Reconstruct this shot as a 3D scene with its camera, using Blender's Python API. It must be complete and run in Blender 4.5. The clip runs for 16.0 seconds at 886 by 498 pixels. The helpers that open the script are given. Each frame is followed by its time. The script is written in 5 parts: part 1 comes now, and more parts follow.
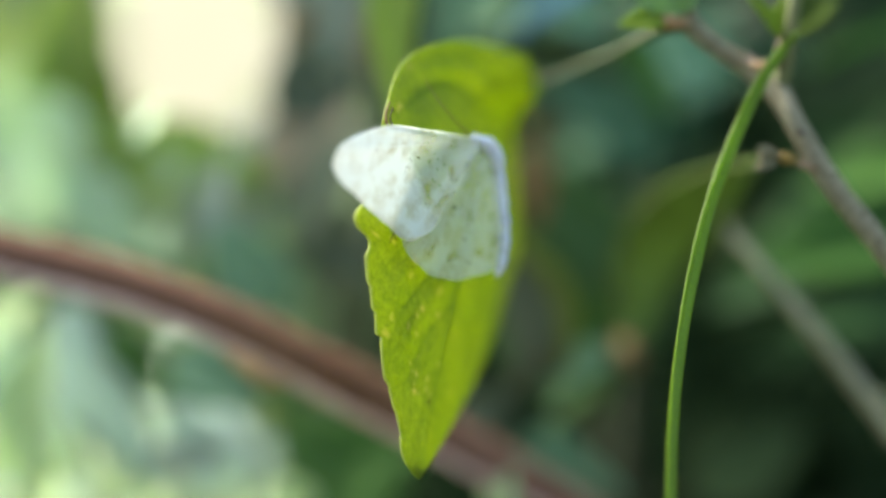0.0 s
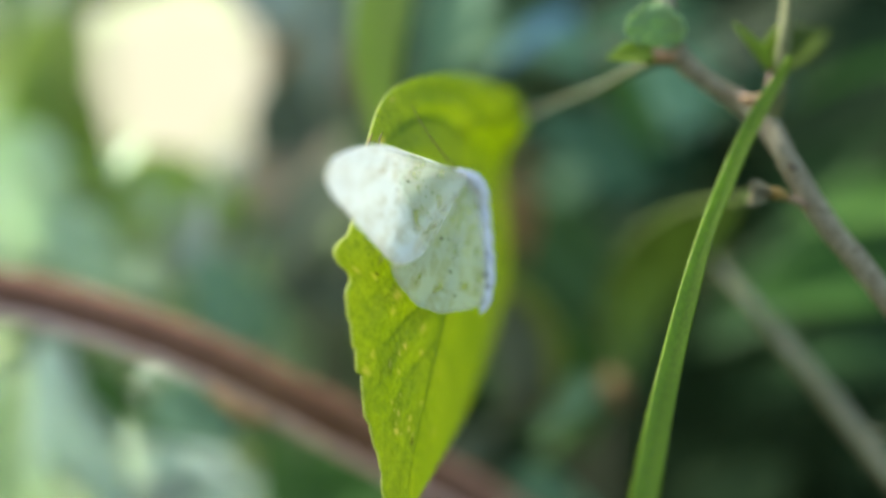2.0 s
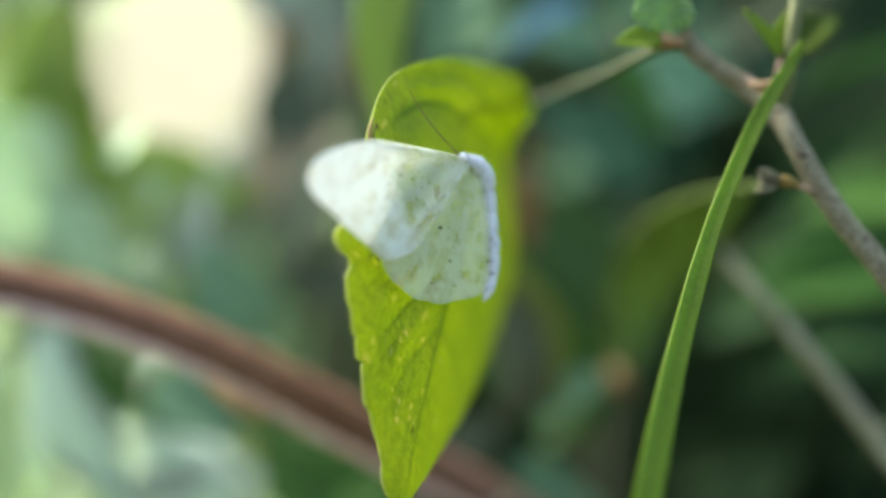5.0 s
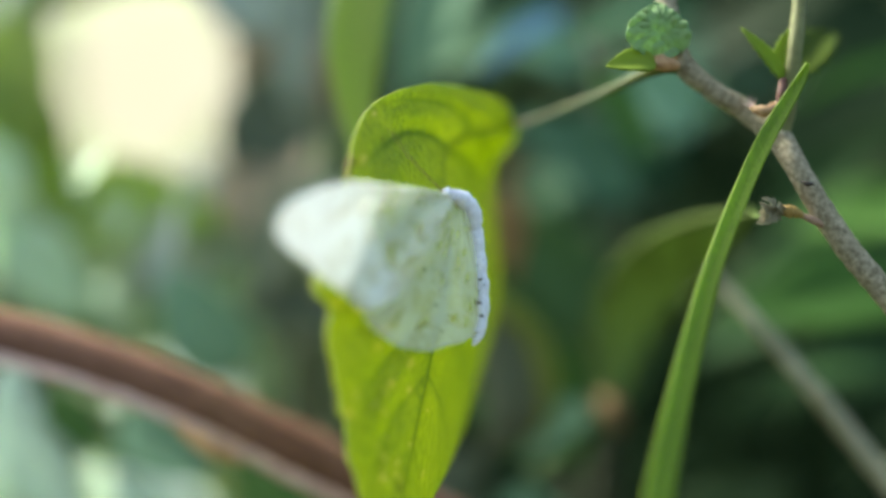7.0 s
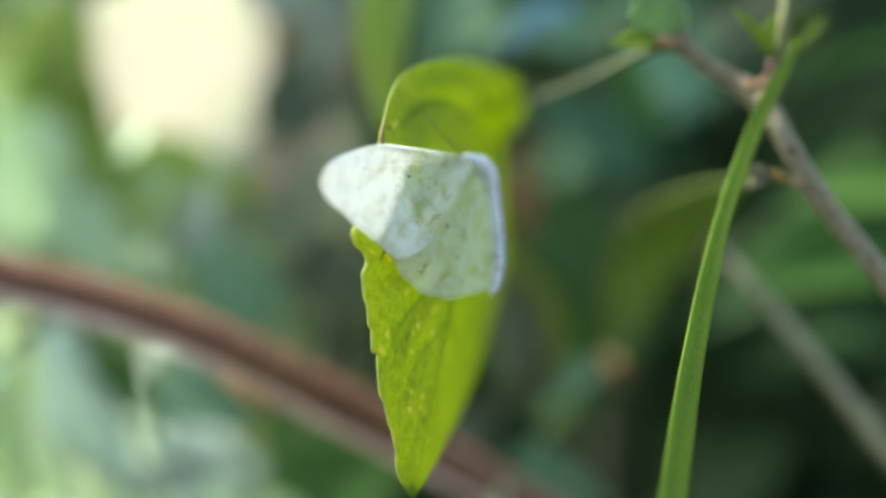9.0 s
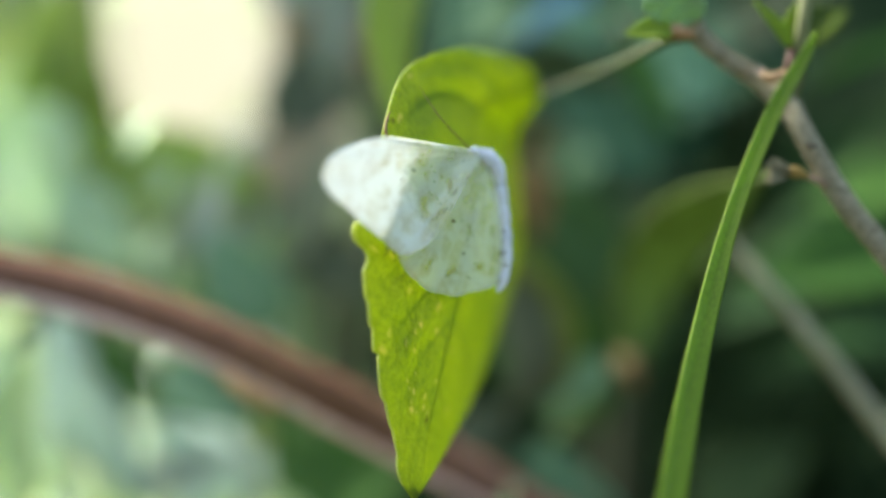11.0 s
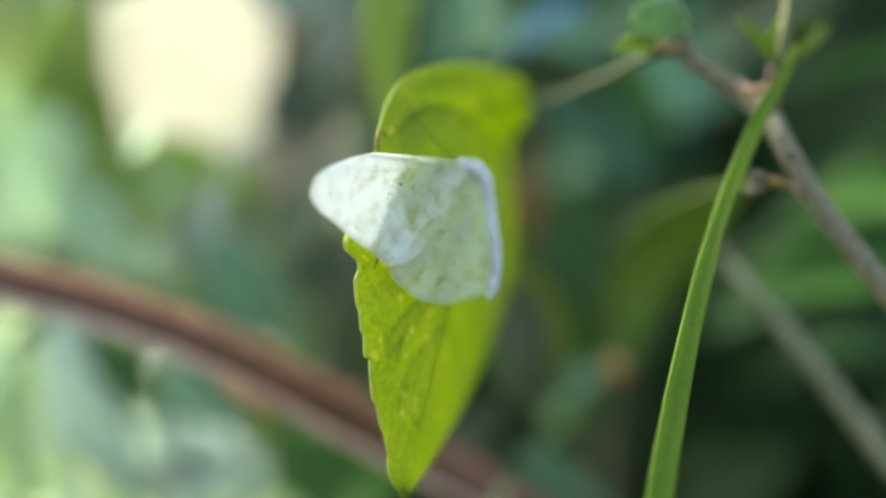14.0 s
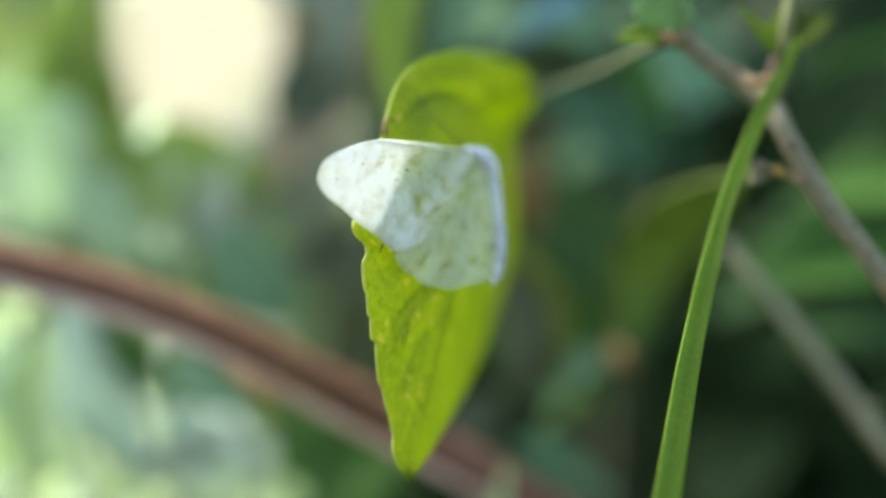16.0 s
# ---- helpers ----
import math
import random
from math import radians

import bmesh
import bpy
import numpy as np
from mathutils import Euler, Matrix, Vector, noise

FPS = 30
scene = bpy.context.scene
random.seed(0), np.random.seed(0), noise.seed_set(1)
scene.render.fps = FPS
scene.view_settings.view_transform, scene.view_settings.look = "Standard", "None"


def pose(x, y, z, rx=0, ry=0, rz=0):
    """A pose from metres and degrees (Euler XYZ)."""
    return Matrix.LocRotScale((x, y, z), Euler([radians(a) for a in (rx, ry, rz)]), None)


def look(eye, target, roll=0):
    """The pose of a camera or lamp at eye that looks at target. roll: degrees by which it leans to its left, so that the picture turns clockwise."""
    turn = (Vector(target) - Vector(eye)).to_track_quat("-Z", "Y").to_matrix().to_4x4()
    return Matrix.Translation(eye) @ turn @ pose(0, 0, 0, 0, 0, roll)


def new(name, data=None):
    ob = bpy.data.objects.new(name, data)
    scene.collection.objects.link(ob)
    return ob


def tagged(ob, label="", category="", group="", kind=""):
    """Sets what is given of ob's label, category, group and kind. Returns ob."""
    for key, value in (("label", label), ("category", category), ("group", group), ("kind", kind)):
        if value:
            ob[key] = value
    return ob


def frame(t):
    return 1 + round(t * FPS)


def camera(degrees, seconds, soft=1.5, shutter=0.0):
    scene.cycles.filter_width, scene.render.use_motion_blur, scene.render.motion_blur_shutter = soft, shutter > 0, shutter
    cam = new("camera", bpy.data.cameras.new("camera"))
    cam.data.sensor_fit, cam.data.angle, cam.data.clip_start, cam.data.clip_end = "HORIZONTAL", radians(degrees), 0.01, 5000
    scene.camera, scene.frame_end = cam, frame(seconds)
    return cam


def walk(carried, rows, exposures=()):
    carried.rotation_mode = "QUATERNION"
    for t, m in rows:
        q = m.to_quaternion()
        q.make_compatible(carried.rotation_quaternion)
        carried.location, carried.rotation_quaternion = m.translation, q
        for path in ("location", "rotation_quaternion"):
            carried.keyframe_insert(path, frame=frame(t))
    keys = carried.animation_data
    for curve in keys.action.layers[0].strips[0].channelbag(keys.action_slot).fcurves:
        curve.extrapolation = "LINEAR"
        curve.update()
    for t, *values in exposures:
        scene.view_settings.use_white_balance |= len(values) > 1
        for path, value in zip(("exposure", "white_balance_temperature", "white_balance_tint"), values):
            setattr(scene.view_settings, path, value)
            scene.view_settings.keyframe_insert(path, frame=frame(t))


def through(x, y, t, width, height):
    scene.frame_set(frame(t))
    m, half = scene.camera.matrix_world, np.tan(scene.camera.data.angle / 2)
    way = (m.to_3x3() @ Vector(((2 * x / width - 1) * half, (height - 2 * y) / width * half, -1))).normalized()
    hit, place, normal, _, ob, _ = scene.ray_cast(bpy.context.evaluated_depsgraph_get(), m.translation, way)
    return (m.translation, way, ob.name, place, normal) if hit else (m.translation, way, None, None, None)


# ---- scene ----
# ---- camera and its path ----
cam = camera(41.0, 16.0, 2.8)
cam.data.dof.use_dof = True
cam.data.dof.focus_distance = 0.0915
cam.data.dof.aperture_fstop = 5.8
CAM_ROWS = [
    (0, 0.00021, -0.00118, 0.45103, 89.63, 0.02, 0.50),
    (0.5, -0.00001, -0.00136, 0.45085, 90.00, 0.38, 0.57),
    (1, 0.00086, -0.00119, 0.45085, 89.95, 0.33, 0.51),
    (1.5, 0.00164, -0.00327, 0.45031, 90.34, 0.07, 0.62),
    (1.6, 0.00148, -0.00325, 0.45034, 90.36, 0.19, 0.58),
    (1.7, -0.00042, 0.00330, 0.45114, 91.01, 0.10, -0.42),
    (2, 0.00001, 0.00099, 0.45149, 91.14, 0.06, -0.28),
    (2.5, -0.00030, 0.00269, 0.44983, 91.02, 0.04, 0.01),
    (3, 0.00068, 0.00376, 0.45042, 91.42, 0.20, 0.27),
    (3.5, -0.00001, 0.00336, 0.45180, 91.22, -0.05, -0.46),
    (4, 0.00026, 0.00372, 0.45097, 91.12, -0.31, -0.32),
    (6.5, -0.00105, 0.00013, 0.45261, 90.32, 0.58, -0.52),
    (7, -0.00104, 0.00876, 0.45406, 90.89, 0.68, -1.54),
    (7.5, -0.00131, 0.00731, 0.45193, 90.45, 0.49, -1.02),
    (8, -0.00059, 0.00204, 0.45258, 90.27, 0.89, -1.12),
    (8.5, -0.00141, -0.00134, 0.45208, 90.21, 0.59, -0.97),
    (11, -0.00075, 0.00147, 0.45115, 90.22, -0.30, 0.03),
    (11.5, -0.00019, 0.00227, 0.45212, 90.91, 0.08, 0.07),
    (12, -0.00027, 0.00089, 0.45157, 90.49, -0.32, 0.02),
    (12.5, 0.00015, 0.00047, 0.45125, 90.34, -0.25, 0.21),
    (13, 0.00030, -0.00054, 0.45118, 90.23, -0.47, 0.32),
    (13.5, 0.00042, -0.00081, 0.45141, 90.37, -0.53, 0.19),
    (14, 0.00007, -0.00175, 0.45154, 90.36, -0.43, 0.09),
    (14.5, -0.00018, -0.00190, 0.45120, 89.97, -0.65, 0.24),
    (15, 0.00040, -0.00239, 0.45174, 90.22, -0.49, 0.57),
    (15.5, 0.00054, -0.00151, 0.45184, 90.01, -0.54, 0.42),
    (16, 0.00011, -0.00315, 0.45169, 89.65, -0.73, 0.34),
]
walk(cam, [(t, pose(x, y, z, a, b, c)) for t, x, y, z, a, b, c in CAM_ROWS], exposures=[(0.0, 1.72, 6740, -2), (16.0, 1.72, 6740, -2)])

# ---- world and sun ----
SUN_TURN, SUN_HIGH = -54.0, 52.0      # degrees from straight ahead towards the right; elevation
world = bpy.data.worlds.new("sky")
scene.world = world
world.use_nodes = True
wn = world.node_tree.nodes
sky = wn.new("ShaderNodeTexSky")
sky.sky_type = "NISHITA"
sky.sun_disc = False
sky.sun_elevation = radians(SUN_HIGH)
sky.sun_rotation = radians(SUN_TURN)
sky.air_density, sky.dust_density = 1.0, 4.0
wn["Background"].inputs["Strength"].default_value = 0.15
world.node_tree.links.new(sky.outputs["Color"], wn["Background"].inputs["Color"])
sun = new("sun", bpy.data.lights.new("sun", "SUN"))
sun.data.energy, sun.data.angle, sun.data.color = 3.3, radians(11), (1.0, 0.96, 0.89)
_d = Vector((math.sin(radians(SUN_TURN)) * math.cos(radians(SUN_HIGH)), math.cos(radians(SUN_TURN)) * math.cos(radians(SUN_HIGH)), math.sin(radians(SUN_HIGH))))
sun.matrix_world = look(_d * 20, (0, 0, 0.4))

# ---- materials ----


def nodes_of(name):
    m = bpy.data.materials.new(name)
    m.use_nodes = True
    m.node_tree.nodes.clear()
    return m, m.node_tree.nodes, m.node_tree.links


def ramp(n, stops):
    r = n.new("ShaderNodeValToRGB")
    e = r.color_ramp.elements
    while len(e) < len(stops):
        e.new(0.5)
    for k, (p, c) in zip(e, stops):
        k.position, k.color = p, (*c, 1) if len(c) == 3 else c
    return r


def tint(n, l, fac, a, b, kind="MIX"):
    """Mix of two colours (sockets or tuples)."""
    x = n.new("ShaderNodeMix")
    x.data_type, x.blend_type = "RGBA", kind
    for sock, v in ((x.inputs[0], fac), (x.inputs[6], a), (x.inputs[7], b)):
        if isinstance(v, bpy.types.NodeSocket):
            l.new(v, sock)
        elif isinstance(v, (int, float)):
            sock.default_value = v
        else:
            sock.default_value = (*v, 1)
    return x.outputs[2]


def noise_of(n, l, coord, scale, detail=4.0, rough=0.55):
    t = n.new("ShaderNodeTexNoise")
    t.inputs["Scale"].default_value, t.inputs["Detail"].default_value, t.inputs["Roughness"].default_value = scale, detail, rough
    l.new(coord, t.inputs["Vector"])
    return t.outputs["Fac"]


def finish(n, l, colour, rough, bump_from, bump, through=0.0, through_colour=None, spec=0.4, sheen=0.0, clear=None):
    """Principled surface, with light let through the thin sheet where asked."""
    p = n.new("ShaderNodeBsdfPrincipled")
    if isinstance(colour, bpy.types.NodeSocket):
        l.new(colour, p.inputs["Base Color"])
    else:
        p.inputs["Base Color"].default_value = (*colour, 1)
    p.inputs["Roughness"].default_value = rough
    p.inputs["Specular IOR Level"].default_value = spec
    p.inputs["Sheen Weight"].default_value = sheen
    nrm = None
    if bump_from is not None:
        b = n.new("ShaderNodeBump")
        b.inputs["Strength"].default_value, b.inputs["Distance"].default_value = bump
        l.new(bump_from, b.inputs["Height"])
        nrm = b.outputs["Normal"]
        l.new(nrm, p.inputs["Normal"])
    last = p.outputs[0]
    if through:
        t = n.new("ShaderNodeBsdfTranslucent")
        c = through_colour if through_colour is not None else colour
        if isinstance(c, bpy.types.NodeSocket):
            l.new(c, t.inputs["Color"])
        else:
            t.inputs["Color"].default_value = (*c, 1)
        m = n.new("ShaderNodeMixShader")
        m.inputs[0].default_value = through
        l.new(last, m.inputs[1])
        l.new(t.outputs[0], m.inputs[2])
        last = m.outputs[0]
    if clear is not None:
        t = n.new("ShaderNodeBsdfTransparent")
        m = n.new("ShaderNodeMixShader")
        if isinstance(clear, bpy.types.NodeSocket):
            l.new(clear, m.inputs[0])
        else:
            m.inputs[0].default_value = clear
        l.new(last, m.inputs[1])
        l.new(t.outputs[0], m.inputs[2])
        last = m.outputs[0]
    o = n.new("ShaderNodeOutputMaterial")
    l.new(last, o.inputs["Surface"])


def coords(n):
    return n.new("ShaderNodeTexCoord").outputs["Object"]


def attr(n, name):
    a = n.new("ShaderNodeAttribute")
    a.attribute_name = name
    return a.outputs["Fac"]


def plain(name, dark, light, scale, rough=0.6, bump=(0.4, 0.0002), through=0.0, fine=5.0, spec=0.35):
    """Two-scale mottled material: broad stains and fine grain."""
    m, n, l = nodes_of(name)
    c = coords(n)
    broad = noise_of(n, l, c, scale, 3)
    grain = noise_of(n, l, c, scale * fine, 6, 0.65)
    r = ramp(n, [(0.3, dark), (0.7, light)])
    l.new(broad, r.inputs[0])
    g = ramp(n, [(0.25, (0.62, 0.62, 0.62)), (0.75, (1.15, 1.15, 1.15))])
    l.new(grain, g.inputs[0])
    finish(n, l, tint(n, l, 1.0, r.outputs[0], g.outputs[0], "MULTIPLY"), rough, grain, bump, through, None, spec)
    return m


def leafy(name, dark, light, scale, through=0.4, rough=0.65, vary=0.5):
    """Leaves that differ a little from one another."""
    m, n, l = nodes_of(name)
    c = coords(n)
    broad = noise_of(n, l, c, scale, 4)
    info = n.new("ShaderNodeObjectInfo").outputs["Random"]
    isl = n.new("ShaderNodeNewGeometry").outputs["Random Per Island"]
    mx = n.new("ShaderNodeMath")
    mx.operation = "ADD"
    l.new(info, mx.inputs[0])
    l.new(isl, mx.inputs[1])
    fr = n.new("ShaderNodeMath")
    fr.operation = "FRACT"
    l.new(mx.outputs[0], fr.inputs[0])
    base = tint(n, l, fr.outputs[0], dark, light)
    lit = tint(n, l, broad, dark, light)
    col = tint(n, l, 1 - vary, base, lit)
    finish(n, l, col, rough, broad, (0.3, 0.0005), through, None, 0.07)
    return m


def host_leaf_material():
    """Yellow-green leaf: darker veins, pale chlorotic specks, brown freckles."""
    m, n, l = nodes_of("yellow_green_leaf")
    c = coords(n)
    broad = noise_of(n, l, c, 150, 3)
    cell = noise_of(n, l, c, 1500, 6, 0.7)
    r = ramp(n, [(0.30, (0.285, 0.375, 0.022)), (0.72, (0.36, 0.44, 0.031))])
    l.new(broad, r.inputs[0])
    g = ramp(n, [(0.3, (0.68, 0.74, 0.6)), (0.7, (1.16, 1.14, 1.1))])
    l.new(cell, g.inputs[0])
    col = tint(n, l, 1.0, r.outputs[0], g.outputs[0], "MULTIPLY")
    net = n.new("ShaderNodeTexVoronoi")
    net.feature = "DISTANCE_TO_EDGE"
    net.inputs["Scale"].default_value = 1500
    l.new(c, net.inputs["Vector"])
    lines = ramp(n, [(0.0, (0.2, 0.2, 0.2)), (0.10, (0, 0, 0))])
    l.new(net.outputs["Distance"], lines.inputs[0])
    col = tint(n, l, lines.outputs[0], col, (0.112, 0.189, 0.010))
    v = attr(n, "vein")
    col = tint(n, l, v, col, (0.073, 0.146, 0.009))
    col = tint(n, l, attr(n, "speck"), col, (0.568, 0.516, 0.189))
    col = tint(n, l, attr(n, "brown"), col, (0.07, 0.045, 0.015))
    edge = attr(n, "edge")
    col = tint(n, l, edge, col, (0.533, 0.568, 0.310))
    finish(n, l, col, 0.5, cell, (1.0, 0.0004), 0.5, tint(n, l, 1.0, col, (1.5, 1.4, 1.1), "MULTIPLY"), 0.4)
    return m


def wing_material(name, far):
    """White scaled wing: thin towards the root, with faint tan bands and dark specks."""
    m, n, l = nodes_of(name)
    c = coords(n)
    r = attr(n, "reach")
    fuzz = noise_of(n, l, c, 620, 5, 0.65)
    add = n.new("ShaderNodeMath")
    add.operation = "MULTIPLY_ADD"
    l.new(fuzz, add.inputs[0])
    add.inputs[1].default_value = 0.24
    l.new(r, add.inputs[2])
    th = ramp(n, [(0.0, (0.72, 0.72, 0.72)), (far[0], (0.66, 0.66, 0.66)), (far[1], (far[2],) * 3), (1.0, (far[2],) * 3)])
    l.new(add.outputs[0], th.inputs[0])
    bands = noise_of(n, l, c, 700, 3)
    bm_ = ramp(n, [(0.42, (0, 0, 0)), (0.62, (1, 1, 1))])
    l.new(bands, bm_.inputs[0])
    band = attr(n, "band")
    tan = tint(n, l, 1.0, bm_.outputs[0], band, "MULTIPLY")
    col = tint(n, l, tan, (0.91, 0.92, 0.84), (0.56, 0.49, 0.26))
    vor = n.new("ShaderNodeTexVoronoi")
    vor.inputs["Scale"].default_value = 1300
    l.new(c, vor.inputs["Vector"])
    d1 = ramp(n, [(0.10, (1, 1, 1)), (0.17, (0, 0, 0))])
    l.new(vor.outputs["Distance"], d1.inputs[0])
    d2 = ramp(n, [(0.54, (0, 0, 0)), (0.60, (1, 1, 1))])
    l.new(noise_of(n, l, c, 260, 2), d2.inputs[0])
    dots = tint(n, l, 1.0, d1.outputs[0], d2.outputs[0], "MULTIPLY")
    col = tint(n, l, dots, col, (0.22, 0.17, 0.12))
    v = attr(n, "vein")
    col = tint(n, l, v, col, (0.90, 0.92, 0.86))
    scales = noise_of(n, l, c, 5000, 3)
    finish(n, l, col, 0.75, scales, (0.25, 0.00004), 0.19, (0.84, 0.89, 0.98), 0.2, 0.25, th.outputs[0])
    return m


def grass_material():
    m, n, l = nodes_of("grass_blade_green")
    c = coords(n)
    mp = n.new("ShaderNodeMapping")
    mp.inputs["Scale"].default_value = (1.0, 1.0, 0.04)
    l.new(c, mp.inputs["Vector"])
    fibre = noise_of(n, l, mp.outputs[0], 6000, 4)
    long = noise_of(n, l, c, 60, 2)
    r = ramp(n, [(0.3, (0.172, 0.285, 0.010)), (0.7, (0.25, 0.385, 0.020))])
    l.new(long, r.inputs[0])
    g = ramp(n, [(0.3, (0.8, 0.8, 0.8)), (0.7, (1.15, 1.15, 1.15))])
    l.new(fibre, g.inputs[0])
    col = tint(n, l, 1.0, r.outputs[0], g.outputs[0], "MULTIPLY")
    finish(n, l, col, 0.45, fibre, (0.12, 0.00006), 0.55, None, 0.45)
    return m


LEAF = host_leaf_material()
MIDRIB = plain("olive_midrib", (0.224, 0.310, 0.017), (0.327, 0.396, 0.034), 400, 0.5, (0.3, 0.0001), 0.6)
FOREWING = wing_material("white_forewing", (0.60, 0.69, 0.25))
HINDWING = wing_material("white_hindwing", (0.86, 0.99, 0.64))
FUR = plain("pale_fur", (0.70, 0.72, 0.80), (0.88, 0.89, 0.94), 1400, 0.9, (0.5, 0.0002), 0.0, 6)
fur = next(k for k in FUR.node_tree.nodes if k.type == "BSDF_PRINCIPLED")
fur.inputs["Subsurface Weight"].default_value, fur.inputs["Subsurface Scale"].default_value = 0.7, 0.0012
fur.inputs["Subsurface Radius"].default_value = (1.0, 0.9, 0.9)
SPECK = plain("dark_speck", (0.03, 0.025, 0.02), (0.09, 0.07, 0.05), 2000, 0.8)
LEG = plain("brown_leg", (0.060, 0.039, 0.022), (0.138, 0.095, 0.052), 3000, 0.7)
FEELER = plain("brown_feeler", (0.172, 0.120, 0.043), (0.310, 0.232, 0.103), 3000, 0.7)
BARK = plain("grey_brown_bark", (0.27, 0.23, 0.145), (0.72, 0.64, 0.45), 2300, 0.9, (1.0, 0.0005), 0.0, 4)
GREENSTEM = plain("tan_green_stem", (0.107, 0.116, 0.034), (0.172, 0.181, 0.065), 350, 0.6, (0.5, 0.0002))
PETIOLE = plain("olive_petiole", (0.05, 0.07, 0.010), (0.088, 0.114, 0.022), 500, 0.55, (0.4, 0.0002))
BUDSCALE = plain("orange_bud_scale", (0.34, 0.18, 0.085), (0.56, 0.36, 0.19), 1500, 0.6, (0.6, 0.0002))
REDSTEM = plain("dark_red_stub", (0.086, 0.034, 0.030), (0.172, 0.077, 0.052), 1500, 0.6)
WITHER = plain("withered_bud", (0.25, 0.225, 0.14), (0.50, 0.46, 0.31), 1600, 0.9, (0.9, 0.0004))
YOUNG = leafy("young_leaf_green", (0.215, 0.361, 0.155), (0.396, 0.516, 0.284), 900, 0.5, 0.7)
YOUNGYELLOW = leafy("young_leaf_yellow", (0.163, 0.258, 0.026), (0.275, 0.361, 0.060), 500, 0.5)
YOUNGDARK = leafy("young_leaf_olive", (0.042, 0.07, 0.007), (0.078, 0.115, 0.013), 500, 0.4)
GRASS = grass_material()
KEEL = plain("pale_grass_ridge", (0.20, 0.29, 0.02), (0.28, 0.37, 0.04), 300, 0.5, (0.3, 0.0001), 0.5)
BROWNSTEM = plain("red_brown_bark", (0.172, 0.086, 0.060), (0.252, 0.136, 0.094), 90, 0.95, (0.7, 0.001), 0.0, 5.0, 0.08)
PALESTEM = plain("pinkish_pale_tone", (0.76, 0.46, 0.40), (0.88, 0.62, 0.55), 150, 0.7, (0.5, 0.0006))
TWIG = plain("pinkish_twig", (0.24, 0.15, 0.10), (0.42, 0.29, 0.21), 1500, 0.8)
ORANGE = plain("orange_scar", (0.232, 0.142, 0.034), (0.361, 0.241, 0.073), 600, 0.8)
GREYSTEM = plain("grey_stem", (0.26, 0.255, 0.16), (0.44, 0.42, 0.285), 200, 0.8, (0.6, 0.0006))
DARKSTEM = plain("dark_stem", (0.030, 0.034, 0.017), (0.069, 0.073, 0.039), 200, 0.9)
RIGHTGREEN = leafy("broad_green_leaf", (0.056, 0.133, 0.030), (0.095, 0.198, 0.043), 60, 0.45)
GREYLEAF = leafy("grey_green_leaf", (0.098, 0.122, 0.080), (0.182, 0.212, 0.138), 60, 0.35)
KNOT = plain("orange_scar", (0.42, 0.22, 0.085), (0.56, 0.33, 0.15), 200, 0.8)
BLUEGREY = leafy("blue_grey_leaf", (0.15, 0.29, 0.38), (0.25, 0.40, 0.50), 40, 0.2)
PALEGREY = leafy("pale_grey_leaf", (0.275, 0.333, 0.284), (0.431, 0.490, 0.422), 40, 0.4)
# mint and yellow-green paled far beyond foliage to carry the sun
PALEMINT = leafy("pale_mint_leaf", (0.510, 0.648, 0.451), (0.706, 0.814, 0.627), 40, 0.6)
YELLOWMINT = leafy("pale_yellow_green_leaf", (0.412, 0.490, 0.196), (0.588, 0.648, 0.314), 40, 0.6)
PALETEAL = leafy("pale_teal_leaf", (0.146, 0.275, 0.155), (0.258, 0.396, 0.249), 40, 0.3)
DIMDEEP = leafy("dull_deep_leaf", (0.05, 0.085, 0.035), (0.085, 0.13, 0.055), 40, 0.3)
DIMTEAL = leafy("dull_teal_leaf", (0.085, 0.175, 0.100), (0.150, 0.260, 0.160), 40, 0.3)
YELLOWOLIVE = leafy("yellow_olive_leaf", (0.172, 0.224, 0.052), (0.267, 0.327, 0.086), 60, 0.45)
LIGHTOLIVE = leafy("light_olive_leaf", (0.275, 0.373, 0.088), (0.412, 0.510, 0.137), 60, 0.5)
# dimmed green, carries the shade behind the branch in its colour
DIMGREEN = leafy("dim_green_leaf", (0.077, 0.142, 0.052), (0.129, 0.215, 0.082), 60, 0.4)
TAN = plain("tan_dry_leaf", (0.224, 0.146, 0.060), (0.344, 0.241, 0.103), 200, 0.8, (0.4, 0.0002), 0.4)
PALETAN = plain("pale_tan_dry_leaf", (0.396, 0.310, 0.189), (0.568, 0.473, 0.327), 120, 0.8, (0.4, 0.0002), 0.4)
OLIVE = leafy("olive_leaf", (0.13, 0.19, 0.06), (0.21, 0.29, 0.10), 60, 0.5)
RIM = leafy("olive_rim", (0.112, 0.163, 0.043), (0.172, 0.224, 0.069), 60, 0.4)
DRYTIP = plain("dry_leaf_tip", (0.15, 0.09, 0.035), (0.28, 0.18, 0.08), 300, 0.8)
# right-hand greens kept dark: the shade there is put into the colour
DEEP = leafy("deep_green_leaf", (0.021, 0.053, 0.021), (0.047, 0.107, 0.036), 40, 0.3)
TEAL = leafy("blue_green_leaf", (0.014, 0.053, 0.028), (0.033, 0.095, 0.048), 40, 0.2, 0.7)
MIDGREEN = leafy("mid_green_leaf", (0.088, 0.186, 0.049), (0.177, 0.314, 0.098), 30, 0.5)
# strong sunlight is put into the very pale tones of these two
SUNTONE = leafy("sun_toned_pale_leaf", (0.52, 0.68, 0.34), (0.76, 0.84, 0.58), 12, 0.65, 0.45)
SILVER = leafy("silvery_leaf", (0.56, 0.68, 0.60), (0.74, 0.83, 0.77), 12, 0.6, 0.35)
